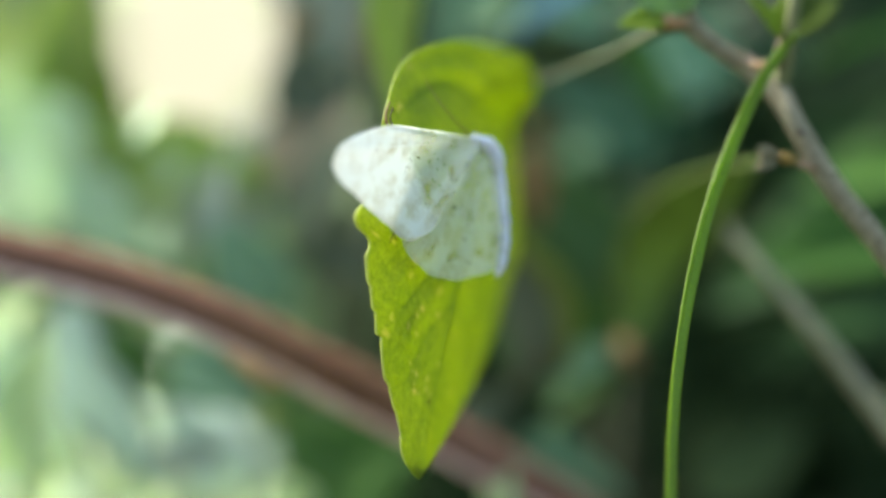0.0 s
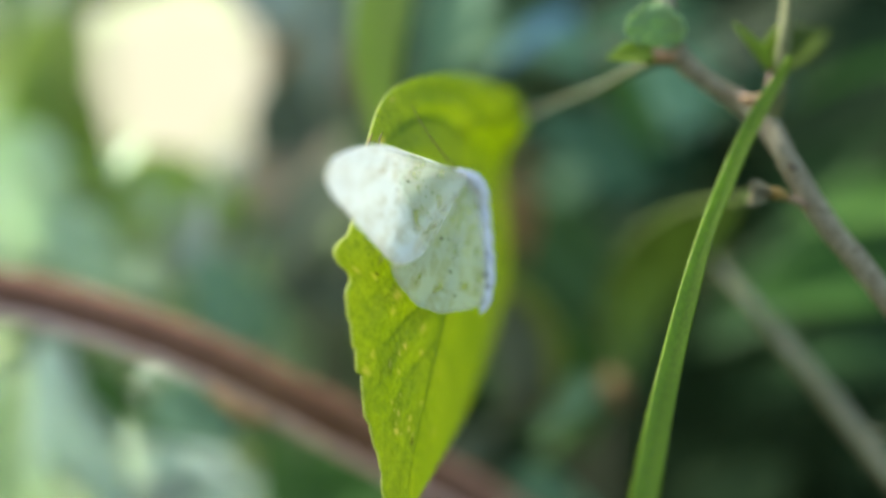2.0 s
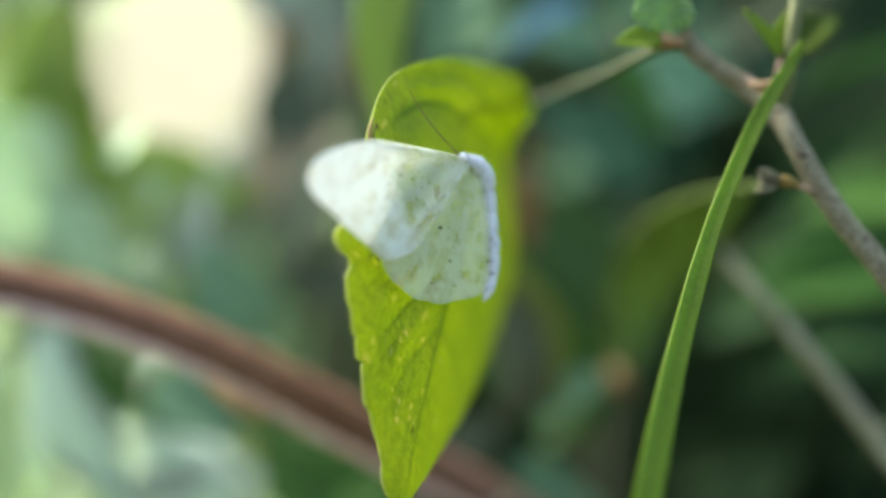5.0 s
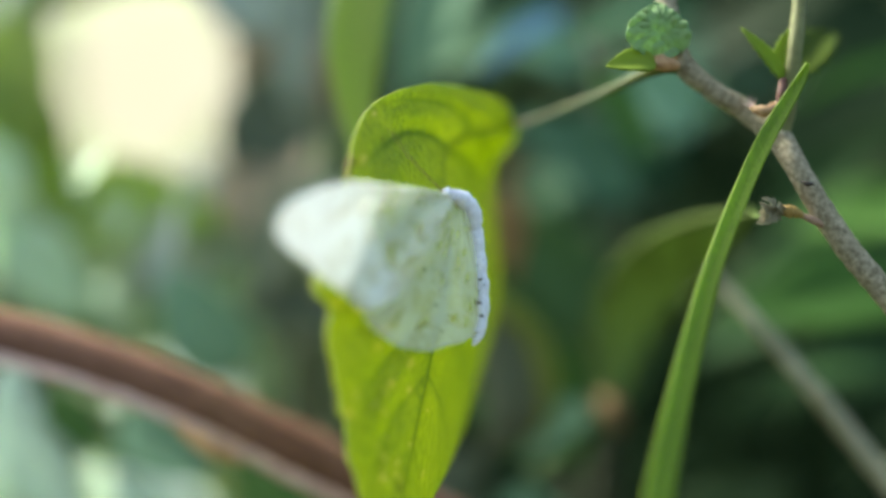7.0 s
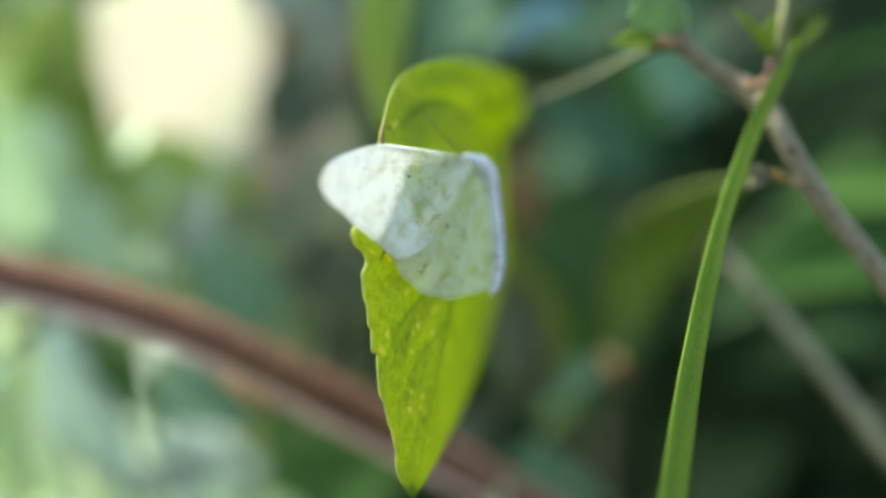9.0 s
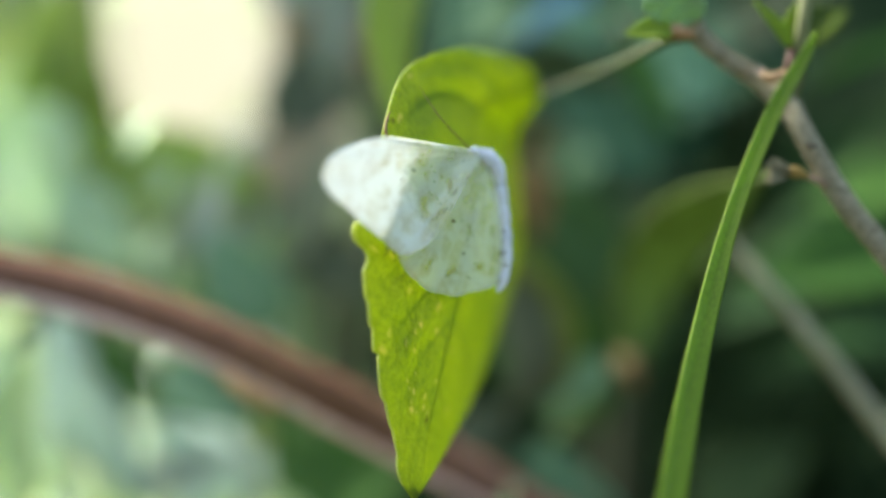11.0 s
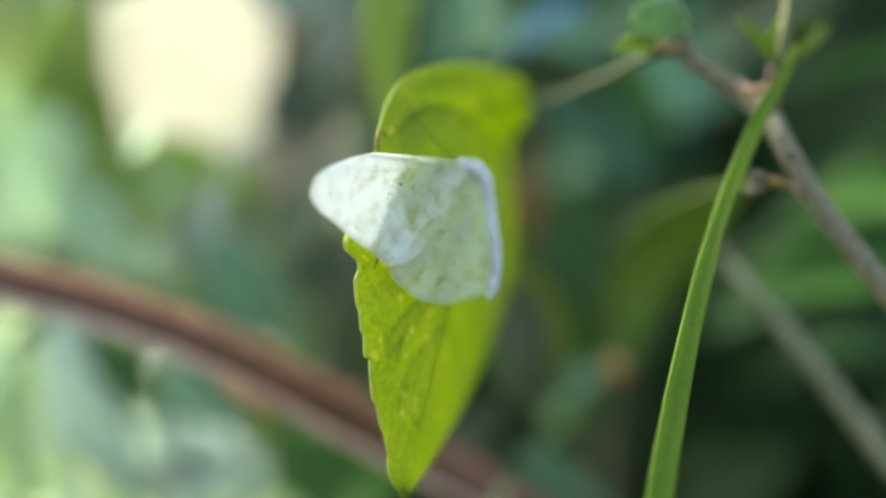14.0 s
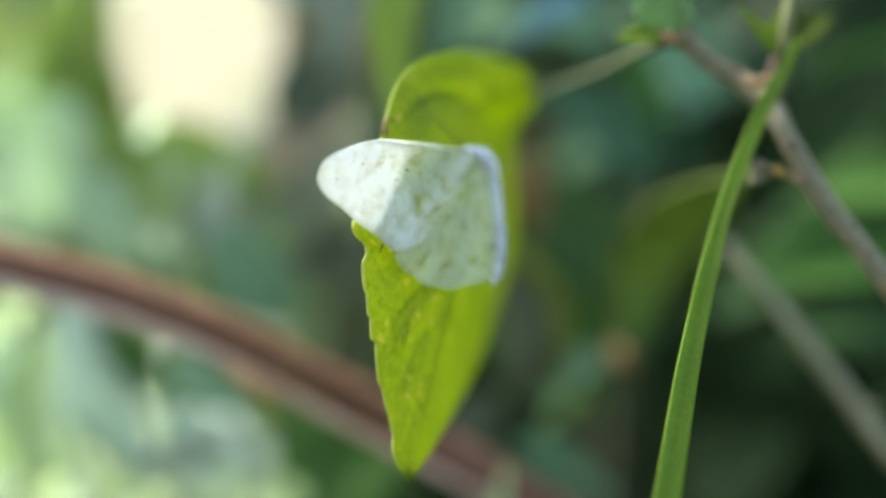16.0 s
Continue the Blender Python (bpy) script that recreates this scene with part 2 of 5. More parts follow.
# hedge colour lightened for sun that misses its near side
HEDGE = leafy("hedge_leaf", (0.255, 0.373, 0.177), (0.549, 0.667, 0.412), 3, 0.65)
# near-black green stands for deep shade; nothing overhead darkens these leaves
SHADETONE = leafy("shade_toned_leaf", (0.008, 0.018, 0.006), (0.024, 0.048, 0.018), 3, 0.2)
SOIL = plain("leaf_litter_soil", (0.030, 0.030, 0.015), (0.077, 0.073, 0.034), 12, 0.95, (0.8, 0.01), 0.0, 8)

# ---- building blocks ----


def part(name, bm, material, parent=None, label="", smooth=True):
    me = bpy.data.meshes.new(name)
    bm.to_mesh(me)
    bm.free()
    me.materials.append(material)
    if smooth:
        for p in me.polygons:
            p.use_smooth = True
    ob = new(name, me)
    if parent is not None:
        ob.parent = parent
    if label:
        ob["label"] = label
    return ob


def thing(name, at, label, category, group="", kind=""):
    e = new(name)
    e.location = at
    e.empty_display_size = 0.005
    return tagged(e, label, category, group, kind)


def spline(pts, n):
    """n + 1 points along a smooth curve through pts (numbers or vectors of any size)."""
    p = np.array(pts, dtype=float)
    p = np.vstack([2 * p[0] - p[1], p, 2 * p[-1] - p[-2]])
    k = len(p) - 3
    out = []
    for i in range(n + 1):
        s = min(i / n * k, k - 1e-9)
        j = int(s)
        f = s - j
        a, b, c, d = p[j], p[j + 1], p[j + 2], p[j + 3]
        t1 = max(np.linalg.norm(b - a), 1e-9) ** 0.5
        t2 = t1 + max(np.linalg.norm(c - b), 1e-9) ** 0.5
        t3 = t2 + max(np.linalg.norm(d - c), 1e-9) ** 0.5
        t = t1 + f * (t2 - t1)
        a1, a2, a3 = a + (b - a) * t / t1, b + (c - b) * (t - t1) / (t2 - t1), c + (d - c) * (t - t2) / (t3 - t2)
        b1, b2 = a1 + (a2 - a1) * t / t2, a2 + (a3 - a2) * (t - t1) / (t3 - t1)
        out.append(b1 + (b2 - b1) * (t - t1) / (t2 - t1))
    return np.array(out)


def tube(pts, radii, n=24, sides=10, rough=0.0, seed=0, flat=1.0):
    """A closed limb along pts with radii given at the same points; rough: uneven skin."""
    line = spline(pts, n)
    rad = np.interp(np.linspace(0, len(radii) - 1, n + 1), range(len(radii)), radii)
    rnd = random.Random(seed)
    bm = bmesh.new()
    rings = []
    up = Vector((0.13, 0.31, 0.94))
    for i in range(n + 1):
        t = Vector(line[min(i + 1, n)] - line[max(i - 1, 0)]).normalized()
        a = t.cross(up).normalized()
        b = t.cross(a).normalized()
        r = max(rad[i], 1e-5)
        ring = []
        for k in range(sides):
            w = 2 * math.pi * k / sides
            q = r * (1 + rough * (rnd.random() - 0.5))
            ring.append(bm.verts.new(Vector(line[i]) + a * math.cos(w) * q + b * math.sin(w) * q * flat))
        rings.append(ring)
    for i in range(n):
        for k in range(sides):
            bm.faces.new((rings[i][k], rings[i][(k + 1) % sides], rings[i + 1][(k + 1) % sides], rings[i + 1][k]))
    bm.faces.new(rings[0])
    bm.faces.new(rings[-1][::-1])
    bmesh.ops.recalc_face_normals(bm, faces=bm.faces[:])
    return bm


def thicken(ob, depth):
    s = ob.modifiers.new("thickness", "SOLIDIFY")
    s.thickness, s.offset = depth, 0.0


def floats(ob, **layers):
    for k, vals in layers.items():
        a = ob.data.attributes.new(k, "FLOAT", "POINT")
        a.data.foreach_set("value", np.array(vals, dtype=np.float32))


def leaf_blade(base, tip, width, face=(0, -1, 0.35), sag=0.12, fold=0.25, n=12, m=4, tooth=0.0, seed=0):
    """A pointed leaf from base to tip: folded along its midrib, sagging to its tip; face: where its upper side looks."""
    rnd = random.Random(seed)
    base, tip, face = Vector(base), Vector(tip), Vector(face).normalized()
    ax = tip - base
    ln = ax.length
    t = ax.normalized()
    side = t.cross(face).normalized()
    up = side.cross(t).normalized()
    bm = bmesh.new()
    rows = []
    wob = rnd.uniform(-0.06, 0.06)
    for i in range(n + 1):
        u = i / n
        w = width * 0.5 * (math.sin(math.pi * min(1, u * 0.97 + 0.03) ** 0.72) ** 0.85 if 0 < u < 1 else 0.02)
        mid = base + ax * u + up * (sag * ln * (4 * u * (1 - u)) * 0.5) + side * wob * ln * math.sin(math.pi * u)
        row = []
        for k in range(-m, m + 1):
            v = k / m
            ww = w * (1 + (tooth * (1 if i % 2 else -1) if abs(k) == m else 0))
            row.append(bm.verts.new(mid + side * v * ww + up * (fold * abs(v) ** 1.3 * w + 0.04 * w * math.sin(9 * u + 3 * v))))
        rows.append(row)
    for i in range(n):
        for k in range(2 * m):
            bm.faces.new((rows[i][k], rows[i][k + 1], rows[i + 1][k + 1], rows[i + 1][k]))
    return bm


def drawn_in(p, eye=Vector((0, 0, 0.451))):
    """A spot of the thicket behind the branch, drawn in along the line of sight, and by how much."""
    p = Vector(p)
    k = (0.135 + (p.y - 0.15) * 0.6) / p.y if p.y > 0.15 else 1.0
    return eye + (p - eye) * k, k


def shrub(name, label, material, stem, stem_r, leaves, thick, up=0.85, sag=0.12):
    """A stem with leaves, each leaf a part of its own; leaves: base, tip, width."""
    stem = [drawn_in(p)[0] for p in stem]
    foot = Vector((stem[0][0], stem[0][1] + 0.03, -0.02))
    stem, stem_r = (foot, *stem), (stem_r[0] * 1.4, *stem_r)
    o = Vector(foot)
    e = thing(name, o, label, "shrub")
    part("stem", tube([Vector(p) - o for p in stem], stem_r, 20, 8, 0.1, 3), DARKSTEM, e)
    for i, (b, t, w, *own) in enumerate(leaves):
        rnd = random.Random(i * 7 + len(leaves))
        (b, k), (t, _) = drawn_in(b), drawn_in(t)
        ob = part("leaf", leaf_blade(b - o, t - o, w * k, (rnd.uniform(-0.7, 0.2), -1, up + rnd.uniform(-0.5, 0.5)), sag, rnd.uniform(0.1, 0.4), seed=i), own[0] if own else material, e)
        thicken(ob, thick)
    return e


def lone_leaves(rows):
    """Single leaves on short stalks: name, label, base, tip, width, material."""
    for name, label, base, tip, width, mat in rows:
        o = Vector(base)
        e = thing(name, o, label, "leaf")
        face = (-0.5, -1, 1.5) if mat in (SILVER, SUNTONE, YELLOWMINT) else (0.1, -1, 0.6)
        thicken(part("blade", leaf_blade((0, 0, 0), Vector(tip) - o, width, face), mat, e), 0.0003)
        back = (o - Vector(tip)).normalized()
        part("leaf_stalk", tube([back * 0.004 + Vector((0, 0.003, 0)), back * 0.002 + Vector((0, 0.001, 0)), Vector((0, 0, 0))], (0.0005, 0.0005, 0.0004), 8, 6), DARKSTEM, e)


def foliage(name, label, material, count, place, size, seed):
    """Uncountable leaves in one mesh; place(rnd) gives a spot."""
    rnd = random.Random(seed)
    vs, fs = [], []
    for _ in range(count):
        p = Vector(place(rnd))
        s = size * rnd.uniform(0.6, 1.4)
        rot = Euler((rnd.uniform(-0.9, 0.5), rnd.uniform(-0.7, 0.7), rnd.uniform(0, 6.28))).to_matrix()
        k = len(vs)
        shape = ((0, 0, -0.5), (-0.22, 0.05, -0.15), (0, -0.03, -0.12), (0.22, 0.05, -0.15), (-0.2, 0.05, 0.15), (0, -0.03, 0.16), (0.2, 0.05, 0.15), (0, 0.06, 0.55))
        vs += [tuple(p + rot @ (Vector(q) * s)) for q in shape]
        fs += [tuple(k + i for i in f) for f in ((0, 2, 1), (0, 3, 2), (1, 2, 5, 4), (2, 3, 6, 5), (4, 5, 7), (5, 6, 7))]
    me = bpy.data.meshes.new(name)
    me.from_pydata(vs, [], fs)
    me.materials.append(material)
    ob = new(name, me)
    return tagged(ob, label, "foliage", kind="stuff")


# ---- the ground and the hedges that close the place ----


def build_ground():
    bm = bmesh.new()
    n = 48
    grid = {}
    for i in range(n + 1):
        for j in range(n + 1):
            x, y = ((2 * i / n - 1) ** 3 * 400, (2 * j / n - 1) ** 3 * 400)
            grid[i, j] = bm.verts.new((x, y, 0.02 * noise.noise(Vector((x * 0.7, y * 0.7, 0))) - 0.02))
    for i in range(n):
        for j in range(n):
            bm.faces.new((grid[i, j], grid[i + 1, j], grid[i + 1, j + 1], grid[i, j + 1]))
    tagged(part("ground", bm, SOIL), "brown soil with leaf litter under the shrubs", "ground", kind="structure")


GAP = Vector((-0.65, 3.0, 0.942))          # middle of the gap in the hedge through which the glowing backdrop shows
GAP_R = (0.255, 0.25)


def gap_free(p, grow=1.0):
    k = p[1] / GAP.y
    z = (p[2] - 0.45) / k + 0.45
    u, v = (p[0] / k - GAP.x) / (GAP_R[0] * grow), (z - GAP.z) / (GAP_R[1] * grow)
    a = math.atan2(v, u)
    return math.hypot(u, v) > 1 + 0.07 * math.sin(3 * a + 0.6) + 0.06 * math.sin(5 * a + 2.0)


def build_hedges():
    def in_hedge(rnd):
        while True:
            y = 2.7 + 0.28 * rnd.gauss(0, 1)
            x = rnd.uniform(-2.4, 3.2)
            top = 1.9 + 0.35 * noise.noise(Vector((x * 1.3, y, 0))) + 0.1 * rnd.gauss(0, 1)
            p = (x, y, rnd.uniform(0, max(top, 0.3)))
            if y > 1.9 and gap_free(p, 1.36):
                return p

    def in_thicket(rnd):
        while True:
            x, y = rnd.uniform(-0.08, 1.9), 1.4 + 0.2 * rnd.gauss(0, 1)
            top = 1.15 + 0.25 * noise.noise(Vector((x * 2.1, y, 4))) + 0.08 * rnd.gauss(0, 1)
            if y > 0.9 and x > -0.05 * y:
                return (x, y, rnd.uniform(0, max(top, 0.3)))

    def pale_low(rnd):
        y = rnd.uniform(0.42, 0.75)
        return (y * rnd.uniform(-0.52, -0.17), y, 0.45 - y * rnd.uniform(0.11, 0.42))

    def pale_high(rnd):
        y = rnd.uniform(0.5, 0.8)
        return (y * rnd.uniform(-0.55, -0.36), y, 0.45 + y * rnd.uniform(0.02, 0.3))

    def sprig_low(rnd):
        while True:
            y, u, v = rnd.uniform(0.145, 0.19), rnd.uniform(-0.38, -0.08), rnd.uniform(0.05, 0.22)
            if v > 0.215 + 0.36 * (u + 0.17):
                return (y * u, y, 0.45 - y * v)

    def sprig_high(rnd):
        while True:
            y, u, v = rnd.uniform(0.15, 0.2), rnd.uniform(-0.38, -0.22), rnd.uniform(-0.11, 0.08)
            if v < 0.05 + 0.36 * (u + 0.17):
                return (y * u, y, 0.45 - y * v)

    foliage("small_low_leaves", "small leaves below the brown stem, paled to look sunlit", SUNTONE, 70, sprig_low, 0.0052, 21)
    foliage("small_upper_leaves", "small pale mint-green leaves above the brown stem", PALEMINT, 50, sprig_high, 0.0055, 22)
    foliage("hedge_leaves", "pale green hedge leaves, lightened for sun, with a gap of bright distance", HEDGE, 9000, in_hedge, 0.13, 5)
    foliage("thicket_leaves", "thicket leaves in a near-black green that stands for deep shade", SHADETONE, 4600, in_thicket, 0.09, 6)
    foliage("low_leaves", "yellow-green leaves low in the hedge, paled to look sunlit", SUNTONE, 72, pale_low, 0.045, 17)
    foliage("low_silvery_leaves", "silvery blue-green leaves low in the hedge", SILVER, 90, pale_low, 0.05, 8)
    foliage("upper_leaves", "leaves beside the bright gap, paled to look sunlit", SUNTONE, 28, pale_high, 0.05, 9)
    # plain dense body of each hedge behind its leaves
    bm = bmesh.new()
    n, m = 300, 90
    g = {}
    for i in range(n + 1):
        for j in range(m + 1):
            x, z = -6 + 12 * i / n, 2.6 * j / m
            g[i, j] = bm.verts.new((x, 3.5 + 0.25 * noise.noise(Vector((x * 2, 0, z * 2))), z))
    for i in range(n):
        for j in range(m):
            c = (g[i, j].co + g[i + 1, j + 1].co) / 2
            if gap_free(c, 0.98):
                bm.faces.new((g[i, j], g[i + 1, j], g[i + 1, j + 1], g[i, j + 1]))
    ob = part("backdrop", bm, HEDGE)
    # cream sheet that emits its own light in place of the bright distance
    m, n, l = nodes_of("glowing_distance")
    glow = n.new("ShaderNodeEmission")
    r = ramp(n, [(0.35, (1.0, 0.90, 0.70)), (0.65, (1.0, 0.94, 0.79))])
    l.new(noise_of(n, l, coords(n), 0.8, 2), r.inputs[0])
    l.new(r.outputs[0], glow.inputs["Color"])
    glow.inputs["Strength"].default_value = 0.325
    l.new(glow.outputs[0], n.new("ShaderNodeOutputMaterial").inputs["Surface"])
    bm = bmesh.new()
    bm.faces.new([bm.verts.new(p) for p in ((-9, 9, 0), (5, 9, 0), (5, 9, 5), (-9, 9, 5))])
    tagged(part("backdrop", bm, m), "glowing cream sheet for the bright hazy distance beyond the hedge", "distance", kind="structure")
    tagged(ob, "far green hedge, mottled and out of focus", "hedge", kind="structure")


# ---- the branch that carries the leaf ----


def build_branch():
    o = Vector((0.16, 0.14, 0.0))
    e = thing("shrub_branch", o, "grey-brown woody shrub branch with buds and small young leaves", "branch")

    def rel(*pts):
        return [Vector(p) - o for p in pts]

    part("stem", tube(rel((0.16, 0.14, -0.02), (0.135, 0.125, 0.2), (0.06233, 0.105, 0.42192), (0.03964, 0.1015, 0.44752), (0.03646, 0.1015, 0.45149), (0.03346, 0.1015, 0.45518), (0.03135, 0.1015, 0.45842), (0.0296, 0.1015, 0.46148), (0.02858, 0.103, 0.46411), (0.02648, 0.1045, 0.46637), (0.02351, 0.104, 0.46817), (0.02121, 0.1035, 0.47003), (0.02023, 0.1035, 0.47223), (0.01995, 0.1045, 0.47566), (0.01986, 0.1055, 0.48009)),
                      (0.00190, 0.00160, 0.00117, 0.00102, 0.00099, 0.00097, 0.00095, 0.00090, 0.00102, 0.00087, 0.00080, 0.00087, 0.00092, 0.00085, 0.00078), 150, 14, 0.10, 1), BARK, e)
    part("side_shoot", tube(rel((0.02849, 0.103, 0.46407), (0.02916, 0.1027, 0.46612), (0.0295, 0.1025, 0.46835), (0.02991, 0.1025, 0.47152), (0.03045, 0.103, 0.4748), (0.03102, 0.1035, 0.4795)),
                            (0.0008, 0.00072, 0.00062, 0.0006, 0.00058, 0.00055), 40, 12, 0.05, 2), GREENSTEM, e, "tan-green upright shoot")
    part("petiole", tube(rel((0.00808, 0.12001, 0.46776), (0.00956, 0.11902, 0.46738), (0.01284, 0.1155, 0.46823), (0.01579, 0.11128, 0.46905), (0.0181, 0.10743, 0.46983), (0.01969, 0.10454, 0.47024), (0.02089, 0.1035, 0.47031)), (0.00031, 0.00029, 0.00031, 0.00036, 0.00042, 0.00065, 0.0009), 40, 10, 0.06, 3), PETIOLE, e, "thin olive leaf stalk")
    part("bud_scale", tube(rel((0.0178, 0.1025, 0.46971), (0.01852, 0.102, 0.47006), (0.01942, 0.102, 0.47006), (0.02043, 0.1025, 0.46987)), (0.0002, 0.00065, 0.0007, 0.0003), 14, 10, 0.15, 4), BUDSCALE, e, "orange-brown bud scale")
    part("bud", tube(rel((0.02613, 0.1023, 0.46654), (0.02664, 0.1019, 0.46621), (0.02746, 0.1019, 0.46621), (0.02847, 0.1025, 0.46682)), (0.00015, 0.00042, 0.00046, 0.0003), 14, 10, 0.3, 5), BUDSCALE, e, "orange hairy bud")
    for i, (a, b) in enumerate((((-0.0006, 0, 0.0007), 0), ((-0.0002, 0, 0.0009), 1), ((-0.0009, 0, 0.0003), 2), ((0.0003, 0, 0.0007), 3))):
        root = Vector((0.02625, 0.1021, 0.46651)) - o
        part("bud_hair", tube([root, root + Vector(a) * 0.5, root + Vector(a)], (0.00006, 0.00004, 0.00002), 4, 5), PALESTEM, e)
    part("leaf_stub", tube(rel((0.02849, 0.1023, 0.46643), (0.02863, 0.1021, 0.46762), (0.0288, 0.1023, 0.46878)), (0.0004, 0.00042, 0.0003), 10, 8, 0.1, 6), REDSTEM, e, "dark red leaf stub")
    # small toothed leaves at the shoot
    for b, t, w, f in (((0.02886, 0.1025, 0.46872), (0.02556, 0.1025, 0.47291), 0.0016, (0.6, -1, 0.25)), ((0.02896, 0.1031, 0.46881), (0.02996, 0.1037, 0.47322), 0.0019, (-0.3, -1, 0.1)), ((0.03010, 0.1060, 0.46930), (0.03730, 0.1135, 0.47450), 0.0040, (-0.1, -1, 0.5))):
        ob = part("young_leaf", leaf_blade(Vector(b) - o, Vector(t) - o, w, f, 0.08, 0.35, 14, 4, 0.12, 3), YOUNGDARK if w > 0.003 else YOUNGYELLOW, e, "small toothed yellow-green leaf")
        thicken(ob, 0.00015)
    bm = leaf_blade(Vector((0.01843, 0.102, 0.47042)) - o, Vector((0.01890, 0.1025, 0.47500)) - o, 0.0051, (0.1, -1, 0.3), 0.16, 0.2, 40, 16, 0.0, 9)
    for v in bm.verts:
        w = v.co + o - Vector((0.0189, 0.1022, 0.4727))
        ring = math.atan2(w.z, w.x)
        v.co += Vector((w.x, 0, w.z)) * (0.05 * abs(math.sin(7 * ring)) - 0.02) * min(1.0, (w.length / 0.002) ** 3)
        v.co.y += 0.0005 * noise.noise(v.co * 900) + 0.0004 * noise.noise(v.co * 1900) - 0.00025 * abs(math.sin(8 * ring)) * min(1.0, w.length / 0.002)
    ob = part("crinkled_leaf", bm, YOUNG, e, "crinkled pale green young leaf")
    thicken(ob, 0.00018)
    ob = part("young_leaf", leaf_blade(Vector((0.0185, 0.1015, 0.46998)) - o, Vector((0.0144, 0.1011, 0.46967)) - o, 0.0024, (0.1, -1, 0.6), 0.1, 0.3, 12, 4, 0.05, 5), YOUNGYELLOW, e, "yellow-green lower leaf fold")
    thicken(ob, 0.00015)
    # lower side twig with its withered bud
    part("side_twig", tube(rel((0.03195, 0.1015, 0.4569), (0.03080, 0.101, 0.45735), (0.02960, 0.101, 0.45782), (0.02850, 0.101, 0.45800)), (0.00042, 0.00030, 0.00024, 0.0003), 24, 9, 0.3, 7), TWIG, e, "thin pinkish-brown side twig")
    part("bud_base", tube(rel((0.02975, 0.1008, 0.45775), (0.02920, 0.1007, 0.45800), (0.02850, 0.1007, 0.45815), (0.02790, 0.101, 0.45810)), (0.0001, 0.00040, 0.00052, 0.00025), 18, 10, 0.35, 11), ORANGE, e, "yellow-brown bud base")
    root = Vector((0.02759, 0.101, 0.45808)) - o
    for i in range(20):
        rnd = random.Random(40 + i)
        d = Vector((rnd.uniform(-1.0, -0.1), rnd.uniform(-0.6, 0.6), rnd.uniform(-0.75, 0.85))).normalized() * rnd.uniform(0.0008, 0.0019)
        p = root + Vector((0.0002, 0, 0)) * rnd.uniform(-1, 1)
        ob = part("withered_scale", leaf_blade(p, p + d, rnd.uniform(0.0005, 0.0010), (rnd.uniform(-0.6, 0.6), -1, rnd.uniform(-0.5, 0.9)), 0.35, 0.7, 6, 2, 0.25, i), WITHER, e, "withered grey-green bud scale")
        thicken(ob, 0.0001)
    part("bud", tube(rel((0.03813, 0.1008, 0.44839), (0.03822, 0.1003, 0.44811), (0.03871, 0.1008, 0.4476)), (0.0001, 0.0003, 0.00015), 8, 8, 0.2, 9), BUDSCALE, e, "tiny orange bud")
    part("scar", tube(rel((0.02939, 0.1001, 0.4604), (0.02973, 0.0998, 0.4602), (0.03036, 0.1001, 0.46021)), (0.0001, 0.0002, 0.0001), 8, 6, 0.3, 8), SPECK, e, "dark bark scar")


# ---- the hanging leaf ----


